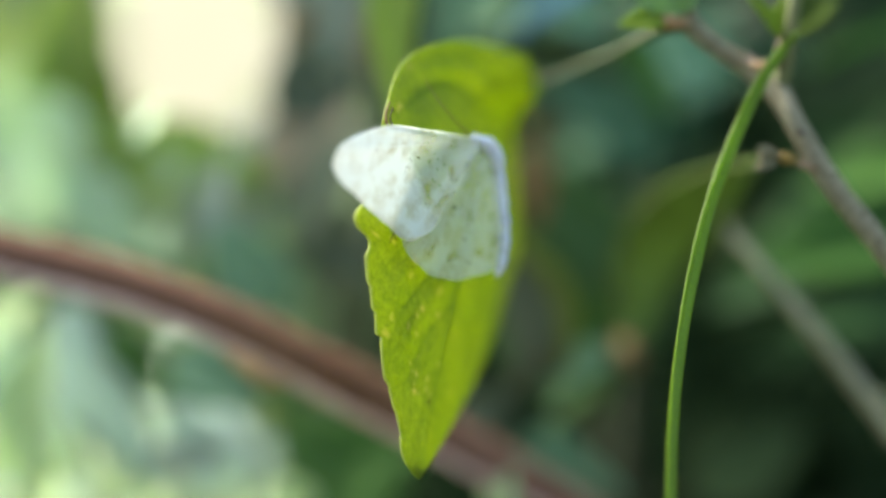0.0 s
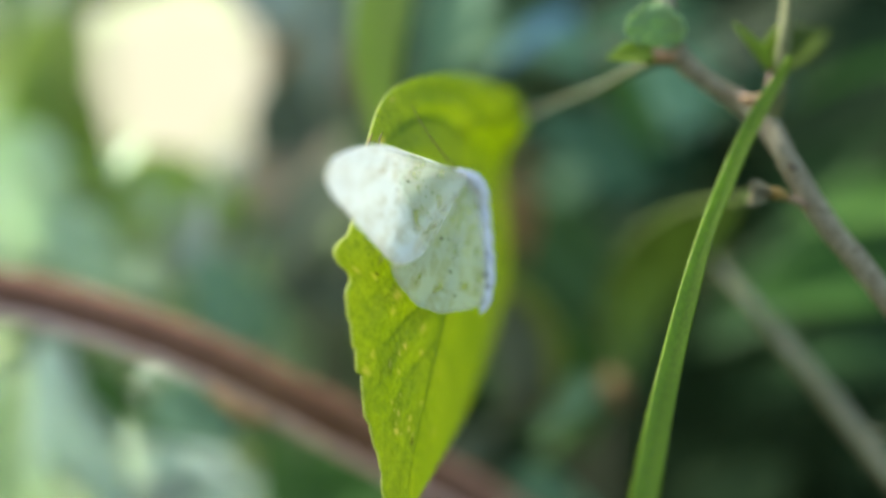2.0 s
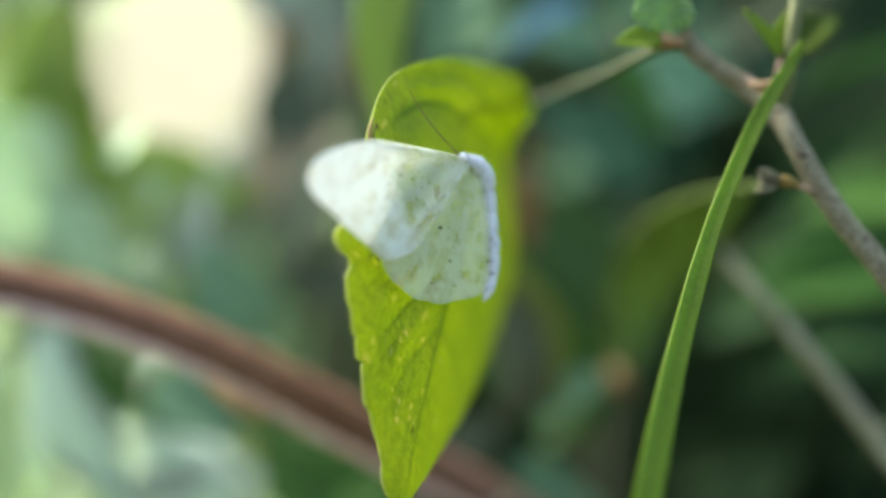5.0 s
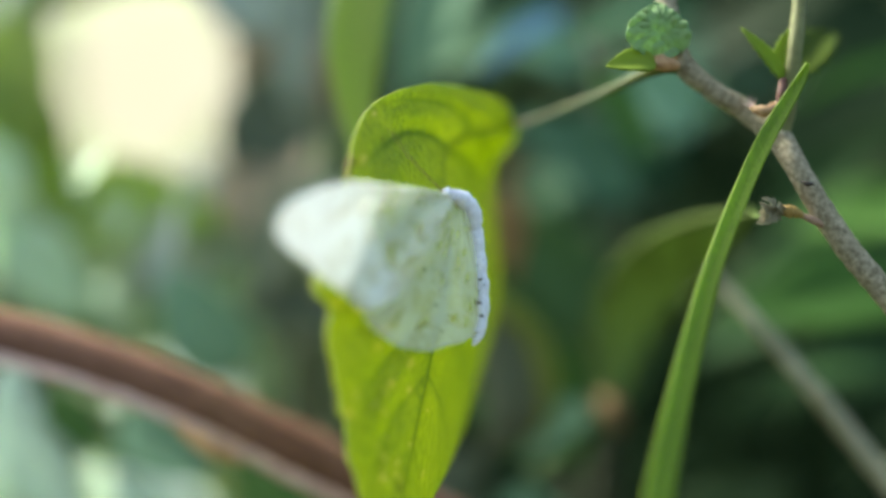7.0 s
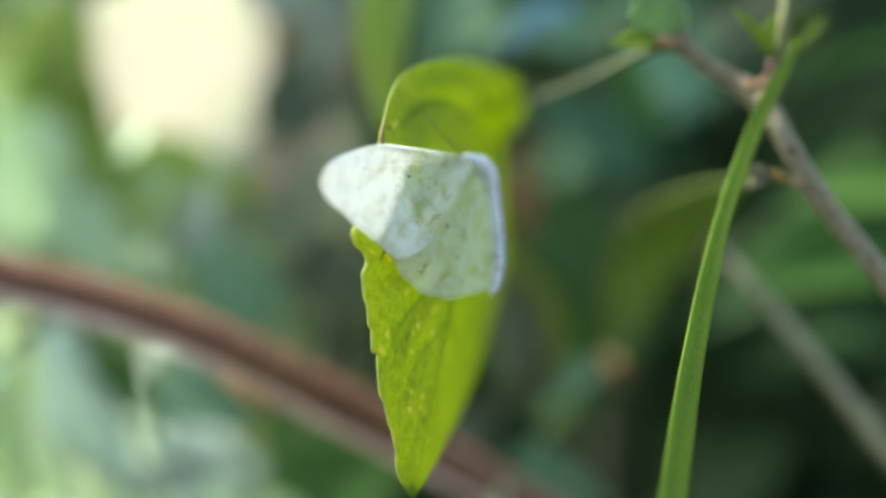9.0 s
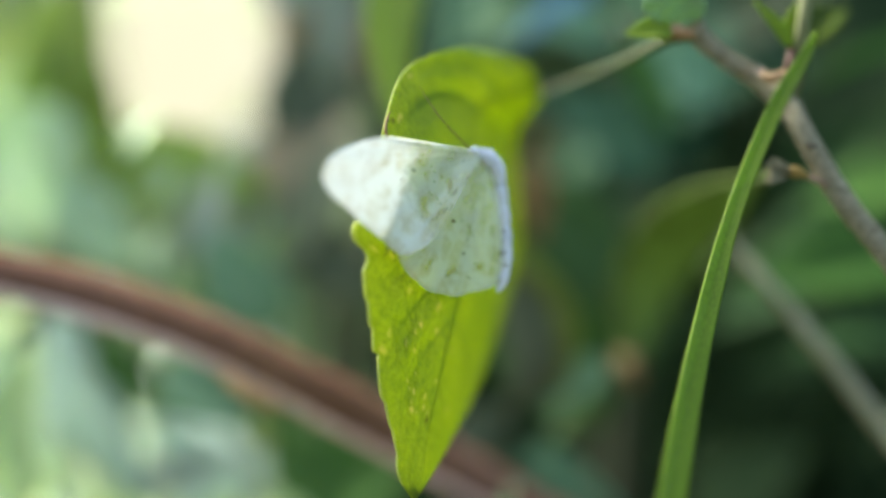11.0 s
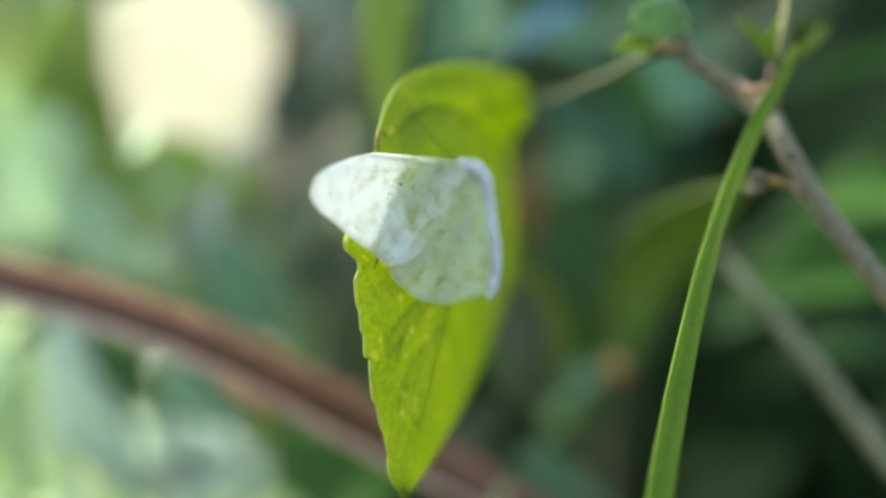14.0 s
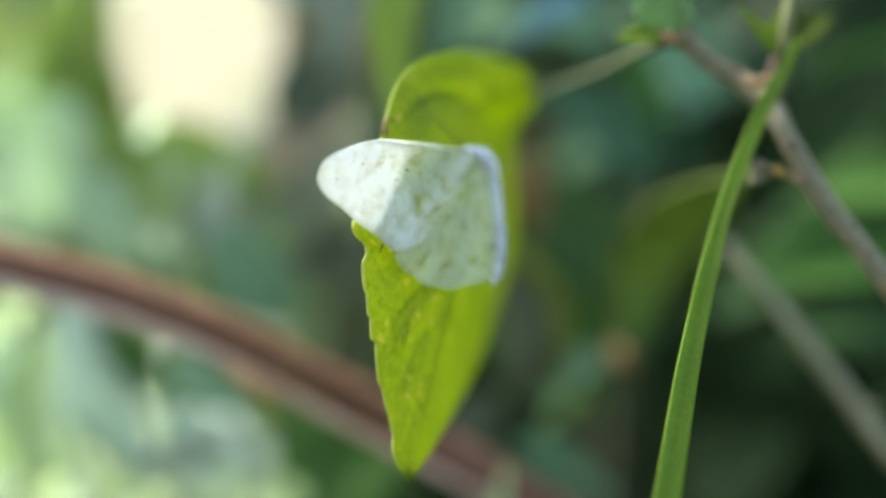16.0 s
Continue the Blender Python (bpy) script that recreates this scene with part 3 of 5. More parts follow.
def build_leaf():
    e = thing("hanging_leaf", (0.00839, 0.106, 0.46547), "drooping yellow-green toothed leaf with pale specks", "leaf")
    left = ((0.0003, 0.01436, 0.00239), (-0.00066, 0.01218, 0.00374), (-0.00428, 0.00583, 0.00417), (-0.00837, -0.0019, 0.0034), (-0.01237, -0.00858, 0.00058), (-0.01372, -0.0133, -0.00379), (-0.01443, -0.01549, -0.00884), (-0.0153, -0.01717, -0.01287), (-0.01491, -0.01678, -0.01752), (-0.01416, -0.01569, -0.02235), (-0.01313, -0.0146, -0.0273), (-0.01120, -0.01313, -0.03322))
    mid = ((0.0003, 0.01436, 0.00239), (-0.00161, 0.01167, 0.00169), (-0.00383, 0.00773, 0.00065), (-0.0057, 0.00396, -0.00058), (-0.00672, 0.00138, -0.00214), (-0.00665, -0.00065, -0.00592), (-0.0065, -0.00267, -0.01006), (-0.00696, -0.0046, -0.01381), (-0.00792, -0.00688, -0.0175), (-0.00896, -0.00857, -0.02205), (-0.01, -0.01035, -0.02653), (-0.01120, -0.01313, -0.03322))
    right = ((0.0003, 0.01436, 0.00239), (0.00065, 0.01553, 0.00179), (0.00023, 0.01666, 0.00064), (-0.00094, 0.02067, -0.00058), (-0.00147, 0.02379, -0.00223), (-0.00097, 0.02904, -0.00551), (-0.00051, 0.03227, -0.01028), (-0.00066, 0.03173, -0.0146), (-0.00219, 0.02548, -0.01953), (-0.00406, 0.0156, -0.02382), (-0.00633, 0.0036, -0.02755), (-0.0112, -0.01313, -0.03322))
    n, ml, mr = 240, 44, 26
    lc, mc, rc = spline(left, n), spline(mid, n), spline(right, n)
    # saw teeth of the near margin: where each one ends, and how far it stands out
    teeth = ((0.672, 0.0), (0.733, 0.034), (0.770, 0.022), (0.808, 0.052), (0.876, 0.090), (0.914, 0.035), (0.940, 0.070), (0.966, 0.03))
    # pale and brown specks: along the blade, across it, size, strength (below nought: brown)
    specks = [(0.772, -0.41, 0.26, 1), (0.785, -0.20, 0.24, 0.9), (0.748, -0.22, 0.42, 0.55), (0.780, -0.81, 0.3, 0.7), (0.873, -0.47, 0.22, 0.9), (0.887, -0.25, 0.26, 0.8), (0.897, -0.51, 0.32, 0.8), (0.853, -0.58, 0.18, 0.8),
              (0.920, -0.12, 0.22, -0.7), (0.802, -0.90, 0.42, 0.6), (0.657, -0.90, 0.32, 0.9), (0.662, -0.76, 0.3, 0.8), (0.659, -0.73, 0.2, -1), (0.693, -0.53, 0.45, 0.6), (0.718, -0.56, 0.36, 0.6), (0.795, -0.59, 0.2, 0.6),
              (0.370, -0.92, 0.3, 0.8), (0.403, -0.76, 0.2, -1), (0.455, -0.94, 0.3, -0.8), (0.448, -0.88, 0.4, 0.8), (0.915, 0.34, 0.2, 0.6), (0.902, -0.24, 0.2, 0.8)]
    rnd = random.Random(5)
    specks += [(rnd.uniform(0.78, 0.92), rnd.uniform(-0.65, 0.15), rnd.uniform(0.13, 0.22), rnd.uniform(0.4, 0.9)) for _ in range(12)]
    bm = bmesh.new()
    rows, vein, edge, speck, brown = [], [], [], [], []
    for i in range(n + 1):
        u = i / n
        tooth = 0.0
        for (u0, _), (u1, amp) in zip(teeth, teeth[1:]):
            if u0 <= u < u1:
                f = (u - u0) / (u1 - u0)
                tooth = amp * (f ** 0.8 - 0.4) * min(1.0, 6 * (1 - f))
        far_tooth = 0.03 * ((u * 17) % 1.0 - 0.4) if 0.5 < u < 0.97 else 0.0
        row = []
        for k in range(-ml, mr + 1):
            v = k / ml if k < 0 else k / mr
            a = abs(v)
            end = lc[i] if k < 0 else rc[i]
            w = Vector(end - mc[i]) * (1 + (1.2 if k < 0 else 0.35) * max(0.0, (u - 0.93) / 0.07) ** 1.5)
            p = Vector(mc[i]) + w * (a + (tooth if k < 0 else far_tooth) * max(0.0, a - 0.7) / 0.3)
            if k < 0:
                p += w * a ** 4 * (0.075 * max(0.0, 1 - (abs(u - 0.630) / 0.028) ** 2) - 0.05 * max(0.0, 1 - abs(u - 0.668) / 0.02))
            # lateral veins run from the midrib forward to the margin, steeper towards the tip
            lean = 0.14 + 0.05 * min(1.0, max(0.0, (u - 0.45) / 0.2))
            ph = (u - lean * a ** 1.2 + 0.06 * math.sin(math.pi * a) * max(0.0, 1 - u / 0.5) ** 0.5 + 0.012 * math.sin(9 * u) + 0.006 * noise.noise(Vector((u * 14, v * 4, 8)))) * 9.0
            near = abs(ph - round(ph))
            shown = min(1.0, 2.2 * (1 - a)) * (0.7 + 0.3 * noise.noise(Vector((u * 9, v * 5, 1))))
            vn = max(0.0, 1 - near / (0.075 if u > 0.55 else 0.12)) * (shown if u > 0.55 else max(shown, 0.8 * min(1.0, 3 * (1 - a))) * 1.3) if 0.04 < u < 0.97 else 0.0
            vm = max(0.0, 1 - a * w.length / 0.00035)
            # small cross veins between the lateral ones
            cross = (a * w.length / 0.0011 + 1.3 * noise.noise(Vector((u * 30, v * 6, 5))) + 0.5 * round(ph)) % 1.0
            vc = max(0.0, 1 - abs(cross - 0.5) / 0.09) * 0.30 * (1 if k < 0 else 0.4)
            calm = math.sin(math.pi * min(1, a * 1.1)) * min(1, 8 * u) * min(1, 5 * (1 - u))
            puff = (math.cos(2 * math.pi * (ph - round(ph))) * -0.00033 + 0.00008 * math.cos(2 * math.pi * (cross - 0.5)) * -1) * calm * (1 if k < 0 else 0.6)
            fine = 0.00012 * noise.noise(Vector((u * 40, v * 14, 3))) + 0.00005 * noise.noise(Vector((u * 110, v * 34, 6)))
            p.y -= puff + fine + (0.0007 * math.sin(math.pi * a) if k < 0 else 0.0004 * math.sin(math.pi * a)) * min(1, 5 * (1 - u))
            row.append(bm.verts.new(p))
            vein.append(min(1, max(vn * 0.75, vm * 0.5, vc * 1.4)) * min(1.0, 5 * (1 - u)))
            edge.append((0.45 if u > 0.55 else 0.0) if a == 1 and i > 3 else 0.0)
            sp = br = 0.0
            for su, sv, size, power in specks:
                c = (u - su) * 0.062, (v - sv) * w.length
                if abs(c[0]) < 0.001 and abs(c[1]) < 0.001:
                    h = math.hypot(c[0] * 0.8, c[1]) / (0.00085 * size) + 0.7 * noise.noise(Vector((c[0] * 4000, c[1] * 4000, su * 90)))
                    g = max(0.0, min(1.0, (1.25 - h) / 0.6)) * abs(power)
                    sp, br = (max(sp, g), br) if power > 0 else (sp, max(br, g))
            speck.append(sp)
            brown.append(br)
        rows.append(row)
    for i in range(n):
        for k in range(ml + mr):
            bm.faces.new((rows[i][k], rows[i][k + 1], rows[i + 1][k + 1], rows[i + 1][k]))
    ob = part("blade", bm, LEAF, e)
    floats(ob, vein=vein, edge=edge, speck=speck, brown=brown)
    rib = [Vector(mc[i]) + Vector((0.0, 0.00012, 0)) for i in range(0, n + 1, 4)]
    part("midrib", tube(rib, [0.00020 * (1 - 0.8 * i / len(rib)) for i in range(len(rib))], 80, 8, 0.1, 2), MIDRIB, e, "olive midrib")
    thicken(ob, 0.00022)
    part("dry_margin", tube(((-0.01341, -0.0131, -0.00332), (-0.01365, -0.0138, -0.00412), (-0.01367, -0.0144, -0.00489), (-0.01345, -0.0146, -0.00561)), (0.00005, 0.00012, 0.00014, 0.00006), 12, 8, 0.35, 3), TAN, e, "pale dry rolled spot on the margin")
    return e


# ---- the moth ----


def wing(name, base, rim, material, parent, spots, thick=0.00005, veins=9, arch=0.0005, band_at=(0.62, 0.84)):
    """A wing fanned from its root to its rim."""
    n, m = 72, 26
    r = spline(rim, n)
    b = Vector(base)
    bm = bmesh.new()
    root = []
    reach, band, vein = [], [], []
    far = max((Vector(q) - b).length for q in r)
    for i in range(n + 1):
        s = i / n
        col = []
        for j in range(m + 1):
            f = 0.02 + 0.98 * j / m
            scal = 1 + (0.012 * abs(math.sin(s * 26)) if j == m else 0)
            p = b.lerp(Vector(r[i]), f * scal)
            p.y -= arch * math.sin(math.pi * f) + 0.00008 * math.cos(s * veins * 2 * math.pi) * f
            col.append(bm.verts.new(p))
            reach.append((p - b).length / far)
            ba = max(0.0, 1 - abs(f - band_at[0] - 0.03 * math.sin(s * 40)) / 0.07) + max(0.0, 1 - abs(f - band_at[1] - 0.02 * math.sin(s * 40)) / 0.06)
            band.append(min(1, 0.55 + ba))
            ph = s * veins
            vein.append(0.6 * max(0, 1 - abs(ph - round(ph)) / 0.09))
        root.append(col)
    for i in range(n):
        for j in range(m):
            bm.faces.new((root[i][j], root[i + 1][j], root[i + 1][j + 1], root[i][j + 1]))
    ob = part(name, bm, material, parent)
    floats(ob, reach=reach, band=band, vein=vein)
    thicken(ob, thick)
    for p, q in spots:
        part("wing_spot", tube([Vector(p) + Vector((-q, 0, q * 0.6)), Vector(p), Vector(p) + Vector((q, 0, -q * 0.7))], (q * 0.3, q * 0.7, q * 0.25), 6, 7, 0.4, 2), SPECK, ob, "dark speck")
    return ob


def build_moth():
    e = thing("moth", (0.00365, 0.098, 0.45192), "small white geometrid moth resting with wings spread on the leaf", "moth")
    fore = wing("forewing", (-0.00142, -0.00041, 0.00728), ((-0.00188, -0.00091, 0.00765), (-0.00393, -0.00341, 0.00784), (-0.00644, -0.00671, 0.00793), (-0.00873, -0.01031, 0.00782), (-0.01055, -0.01252, 0.00718), (-0.01201, -0.01413, 0.00616), (-0.01273, -0.01474, 0.00497), (-0.01226, -0.01376, 0.00364), (-0.011, -0.01217, 0.00229), (-0.00946, -0.01038, 0.00097), (-0.00823, -0.0092, -0.00023), (-0.00712, -0.0084, -0.00077), (-0.00609, -0.0072, -0.00032), (-0.0052, -0.00619, 0.00039), (-0.00438, -0.00517, 0.00163), (-0.00354, -0.00396, 0.00321), (-0.00241, -0.00213, 0.00539)),
                FOREWING, e, (((-0.00663, -0.00783, 0.0056), 0.00013),), band_at=(0.40, 0.62))
    hind = wing("hindwing", (-0.00094, 0.00068, 0.00691), ((-0.00282, -0.00111, 0.00713), (-0.00425, -0.00314, 0.00466), (-0.00639, -0.00618, 0.00114), (-0.00779, -0.0082, -0.00057), (-0.00716, -0.00721, -0.00191), (-0.00611, -0.00563, -0.00305), (-0.00485, -0.00403, -0.00372), (-0.00347, -0.00273, -0.00394), (-0.00196, -0.00163, -0.00372), (-0.00051, -0.00053, -0.00331), (0.00013, 8e-05, -0.00297), (0.0004, 0.00061, 0.0001), (0.00019, 0.00085, 0.00328), (-0.00038, 0.00087, 0.00601)),
                HINDWING, e, (((-0.00366, -0.00297, 0.00192), 0.00019), ((-0.00295, -0.00217, 0.00194), 0.00008), ((-0.00105, -0.00017, 0.00203), 0.0001), ((-0.00228, -0.00158, 0.00142), 0.00007), ((-0.0028, -0.0024, -0.00066), 0.00013), ((-0.00238, -0.00232, -0.00259), 0.0001), ((-0.00205, -0.00138, 0.00076), 0.00007)), band_at=(0.58, 0.84), arch=0.0003)
    rnd = random.Random(31)
    for dx, dz in ((15, 1), (25, -2), (36, -1), (30, -12), (39, -18), (32, -28), (41, -36), (25, -33), (28, -46), (42, -56), (58, 0), (20, -62), (46, -78), (60, -72), (8, -70), (-12, -96), (50, -30), (17, -20)):
        p = Vector((-0.00366 + dx * 4.5e-5, -0.00315 + dx * 4.8e-5, 0.00192 + dz * 4.5e-5))
        q = rnd.uniform(3.5e-5, 7e-5)
        part("wing_speck", tube([p + Vector((-q, 0, q * 0.5)), p, p + Vector((q, 0, -q * 0.4))], (q * 0.4, q * 0.9, q * 0.4), 5, 6, 0.4, dx), SPECK, hind, "tiny dark speck")
    part("thorax", tube(((-0.00205, -0.00011, 0.00766), (-0.00146, 9e-05, 0.00745), (-0.00067, 0.00069, 0.00709), (-1e-05, 0.00108, 0.00612), (0.00025, 0.00136, 0.00444)), (0.0003, 0.00050, 0.00072, 0.00066, 0.0004), 34, 20, 0.3, 1), FUR, e, "furry bluish-white thorax")
    part("abdomen", tube(((0.0002, 0.00136, 0.0049), (0.00034, 0.00125, 0.00398), (0.00044, 0.00124, 0.0032), (0.00053, 0.00114, 0.00238), (0.00058, 0.00103, 0.00156), (0.00068, 0.00102, 0.00074), (0.00073, 0.00091, -8e-05), (0.00073, 0.0008, -0.0009), (0.00065, 0.00069, -0.00181), (0.00046, 0.00048, -0.00271), (0.00019, 0.00027, -0.00343), (-4e-05, 7e-05, -0.00387)),
                         (0.00053, 0.00058, 0.00046, 0.00058, 0.00045, 0.00057, 0.00044, 0.00054, 0.00042, 0.00049, 0.00033, 0.00009), 80, 18, 0.24, 2), FUR, e, "pale bluish abdomen")
    for i, (p, q) in enumerate((((0.00056, 0.00042, 0.00114), 0.00013), ((0.0008, 0.00052, 0.00074), 0.0001), ((0.00044, 0.0003, -0.00062), 0.00017), ((0.00076, 0.0004, -0.00076), 0.00012), ((0.00033, 0.00063, 0.00223), 0.00009), ((0.00062, 0.00019, -0.00161), 0.00014), ((0.00043, 0.00031, 0.00028), 0.00008), ((0.00026, -2e-05, -0.00283), 0.0001))):
        q *= 1.5
        part("body_spot", tube([Vector(p) + Vector((-q, 0, 0)), Vector(p), Vector(p) + Vector((q * 0.8, 0, q * (0.3 - 0.25 * (i % 3))))], (q * 0.2, q * 0.5, q * 0.2), 6, 7, 0.6, i), SPECK, e, "dark scale patch")
    part("head", tube(((-0.00233, -0.00051, 0.00776), (-0.00205, -0.00041, 0.00764), (-0.0016, -0.00011, 0.00748)), (0.0002, 0.00048, 0.0004), 10, 12, 0.1, 3), FUR, e)
    part("antenna", tube(((-0.00224, -0.00071, 0.0077), (-0.00279, -0.0011, 0.00825), (-0.00395, -0.00209, 0.00935), (-0.00506, -0.00288, 0.01058), (-0.00597, -0.00356, 0.01189), (-0.00632, -0.00386, 0.01246)), (0.00007, 0.00006, 0.00006, 0.00005, 0.00004, 0.00002), 30, 7, 0.3, 4), FEELER, e, "thin brown feeler")
    part("leg", tube(((-0.00789, -0.00632, 0.00741), (-0.00869, -0.00637, 0.00819), (-0.00887, -0.00626, 0.00881), (-0.00862, -0.00596, 0.00963)), (0.00010, 0.00009, 0.00008, 0.00004), 14, 7, 0.2, 5), LEG, e, "dark thin leg")
    part("leg", tube(((-0.00783, -0.00762, 0.00028), (-0.00826, -0.00871, 2e-05), (-0.00851, -0.00921, -0.00032), (-0.00876, -0.0091, -0.00092)), (0.00008, 0.00008, 0.00007, 0.00003), 14, 7, 0.2, 6), LEG, e, "dark thin leg")
    for i, (a, b) in enumerate((((-0.00047, 0.00108, 0.00648), (-0.00031, 0.00308, 0.00679)), ((1e-05, 0.00127, 0.00512), (0.00016, 0.00287, 0.00538)))):
        part("leg", tube((a, (Vector(a) + Vector(b)) / 2, b), (0.00015, 0.00012, 0.00008), 8, 6, 0.1, i), FEELER, e)
    return e


# ---- the grass blade in front ----


def build_grass():
    root = Vector((-0.0159, 0.0705, -0.02))
    e = thing("grass_blade", root, "long narrow bright green grass blade in front of the branch", "grass blade")
    line = spline(((-0.01298, -0.02105, -0.03559), (-0.01191, -0.0183, -0.03219), (-0.01102, -0.016, -0.02935), (-0.01012, -0.0137, -0.02651), (-0.00892, -0.01099, -0.0227), (-0.00757, -0.00844, -0.01861), (-0.00609, -0.00607, -0.01427), (-0.00445, -0.00388, -0.00971), (-0.00238, -0.00185, -0.00494), (0.0, 0.0, 0.0), (0.00268, 0.0012, 0.00467), (0.00318, 0.0009, 0.0061)), 150)
    half = spline([(w,) for w in (0.00127, 0.00117, 0.00106, 0.00106, 0.00098, 0.00085, 0.00078, 0.00065, 0.00066, 0.00065, 0.00043, 0.00013)], 150)[:, 0]
    bm = bmesh.new()
    rows = []
    m = 6
    for i in range(151):
        t = Vector(line[min(i + 1, 150)] - line[max(i - 1, 0)]).normalized()
        s = t.cross(Vector((0.25, -1, 0.1))).normalized()
        turn = min(1.0, max(0.0, (i - 40) / 70))          # the blade twists towards its tip
        s = Matrix.Rotation(radians(-22 * turn * turn * (3 - 2 * turn)), 3, t) @ s
        nrm = s.cross(t).normalized()
        rows.append([bm.verts.new(Vector(line[i]) + s * half[i] * k / m + nrm * (0.42 * half[i] * (abs(k) / m) ** 1.2)) for k in range(-m, m + 1)])
    for i in range(150):
        for k in range(2 * m):
            bm.faces.new((rows[i][k], rows[i][k + 1], rows[i + 1][k + 1], rows[i + 1][k]))
    blade = part("blade", bm, GRASS, e)
    thicken(blade, 0.00018)
    part("midrib", tube([Vector(line[i]) + Vector((0, -0.00004, 0)) for i in range(0, 151, 3)], [half[i] * 0.045 for i in range(0, 151, 3)], 150, 6), KEEL, blade, "paler ridge along the blade")
    top = Vector((0.01514, 0.0812, 0.43164)) - root
    part("sheath", tube((Vector((0, 0, 0)), top * 0.4 + Vector((-0.012, 0.004, 0.06)), top + Vector((-0.006, -0.002, -0.03)), top), (0.0017, 0.0015, 0.0012, 0.0009), 50, 10, 0.05, 4, 0.6), GRASS, e, "green leaf sheath")
    return e, blade


# ---- the plants behind ----


def build_behind():
    # thick brown stem that crosses behind, with a pale strip along its lower edge
    o = Vector((0.10, 0.19, -0.02))
    e = thing("brown_stem", o, "thick red-brown stem with a pale pinkish lower edge", "branch")
    run = [Vector(p) - o for p in ((-0.0742, 0.128, 0.4557), (-0.0575, 0.128, 0.4516), (-0.04782, 0.128, 0.44911), (-0.03567, 0.128, 0.44597), (-0.02351, 0.128, 0.44125), (-0.01757, 0.129, 0.43809), (-0.01153, 0.13, 0.43476), (-0.00544, 0.132, 0.43125), (0.00084, 0.135, 0.42737), (0.0085, 0.138, 0.4225), (0.0181, 0.142, 0.4158), (0.035, 0.15, 0.39), (0.06, 0.16, 0.31), (0.085, 0.175, 0.16), (0.10, 0.19, -0.02))]
    size = [0.0024, 0.0024, 0.0025, 0.0026, 0.0026, 0.0027, 0.0028, 0.0028, 0.0026, 0.0024, 0.0022, 0.0022, 0.0023, 0.0026, 0.003]
    part("bark", tube(run, size, 110, 18, 0.09, 1), BROWNSTEM, e)
    low = [p + Vector((-0.0004, -0.73 * k, -0.79 * k)) for p, k in zip(run, size)]
    part("pale_strip", tube(low, [k * 0.23 for k in size], 110, 10, 0.3, 2), PALESTEM, e, "pale pinkish strip along the lower side")
    part("knot", tube([Vector(p) - o for p in ((-0.02449, 0.1258, 0.43905), (-0.02245, 0.1249, 0.43765), (-0.02041, 0.1249, 0.43635), (-0.01801, 0.1258, 0.43511))], (0.0002, 0.0007, 0.0008, 0.0003), 12, 10, 0.2, 3), KNOT, e, "orange bark scar")
    stem = e
    # pale grey stem low among the dark leaves
    o = Vector((0.12, 0.17, 0.0))
    e = thing("grey_stem", o, "thin pale grey stem among dark leaves", "branch")
    part("bark", tube([Vector(p) - o for p in ((0.12, 0.17, -0.02), (0.09, 0.155, 0.25), (0.05268, 0.128, 0.4243), (0.04785, 0.125, 0.42968), (0.04483, 0.125, 0.43354), (0.04182, 0.125, 0.4374), (0.0388, 0.125, 0.44114), (0.03578, 0.125, 0.44482), (0.03276, 0.125, 0.44839), (0.03105, 0.128, 0.45124), (0.03089, 0.135, 0.45361))], (0.003, 0.002, 0.0009, 0.0009, 0.0009, 0.0009, 0.00088, 0.0008, 0.0007, 0.0006, 0.0003), 60, 12, 0.12, 4), GREYSTEM, e)
    part("node", tube([Vector(p) - o for p in ((0.0392, 0.1243, 0.4406), (0.0387, 0.1241, 0.4412), (0.0382, 0.1243, 0.4418))], (0.0007, 0.001, 0.0007), 10, 10, 0.2, 5), GREYSTEM, e)
    part("twig_stub", tube([Vector(p) - o for p in ((0.04483, 0.125, 0.43354), (0.0454, 0.1247, 0.4341), (0.0460, 0.1244, 0.4348))], (0.0006, 0.0004, 0.0003), 10, 8, 0.2, 6), GREYSTEM, e)
    # hooked olive leaf
    o = Vector((0.02652, 0.1015, 0.45767))
    e = thing("hooked_leaf", o, "drooping olive-green leaf with a brown curled tip", "leaf")
    top = spline([Vector(p) - o for p in ((0.0305, 0.1167, 0.45867), (0.0282, 0.124, 0.45860), (0.02514, 0.132, 0.45743), (0.02291, 0.143, 0.45457), (0.02105, 0.148, 0.44975), (0.02074, 0.15, 0.44363), (0.022, 0.15, 0.43687))], 30)
    low = spline([Vector(p) - o for p in ((0.03053, 0.1168, 0.45848), (0.0316, 0.128, 0.45650), (0.03435, 0.15, 0.45325), (0.03241, 0.16, 0.4489), (0.02909, 0.162, 0.44375), (0.02593, 0.158, 0.43906), (0.02313, 0.152, 0.4349))], 30)
    bm = bmesh.new()
    rows = [[bm.verts.new(Vector(top[i]).lerp(Vector(low[i]), k / 8) + Vector((0, -0.002 * math.sin(math.pi * k / 8), 0))) for k in range(9)] for i in range(31)]
    for i in range(30):
        for k in range(8):
            bm.faces.new((rows[i][k], rows[i][k + 1], rows[i + 1][k + 1], rows[i + 1][k]))
    thicken(part("blade", bm, OLIVE, e), 0.0002)
    for i in (7, 12, 17, 22):
        run = [Vector(top[min(30, i + j)]).lerp(Vector(low[min(30, i + j)]), j / 6) + Vector((0, -0.002 * math.sin(math.pi * j / 6) - 0.0003, 0)) for j in range(7)]
        part("vein", tube(run, [0.00042 - 0.00004 * j for j in range(7)], 12, 6, 0.1, i), RIM, e, "paler side vein")
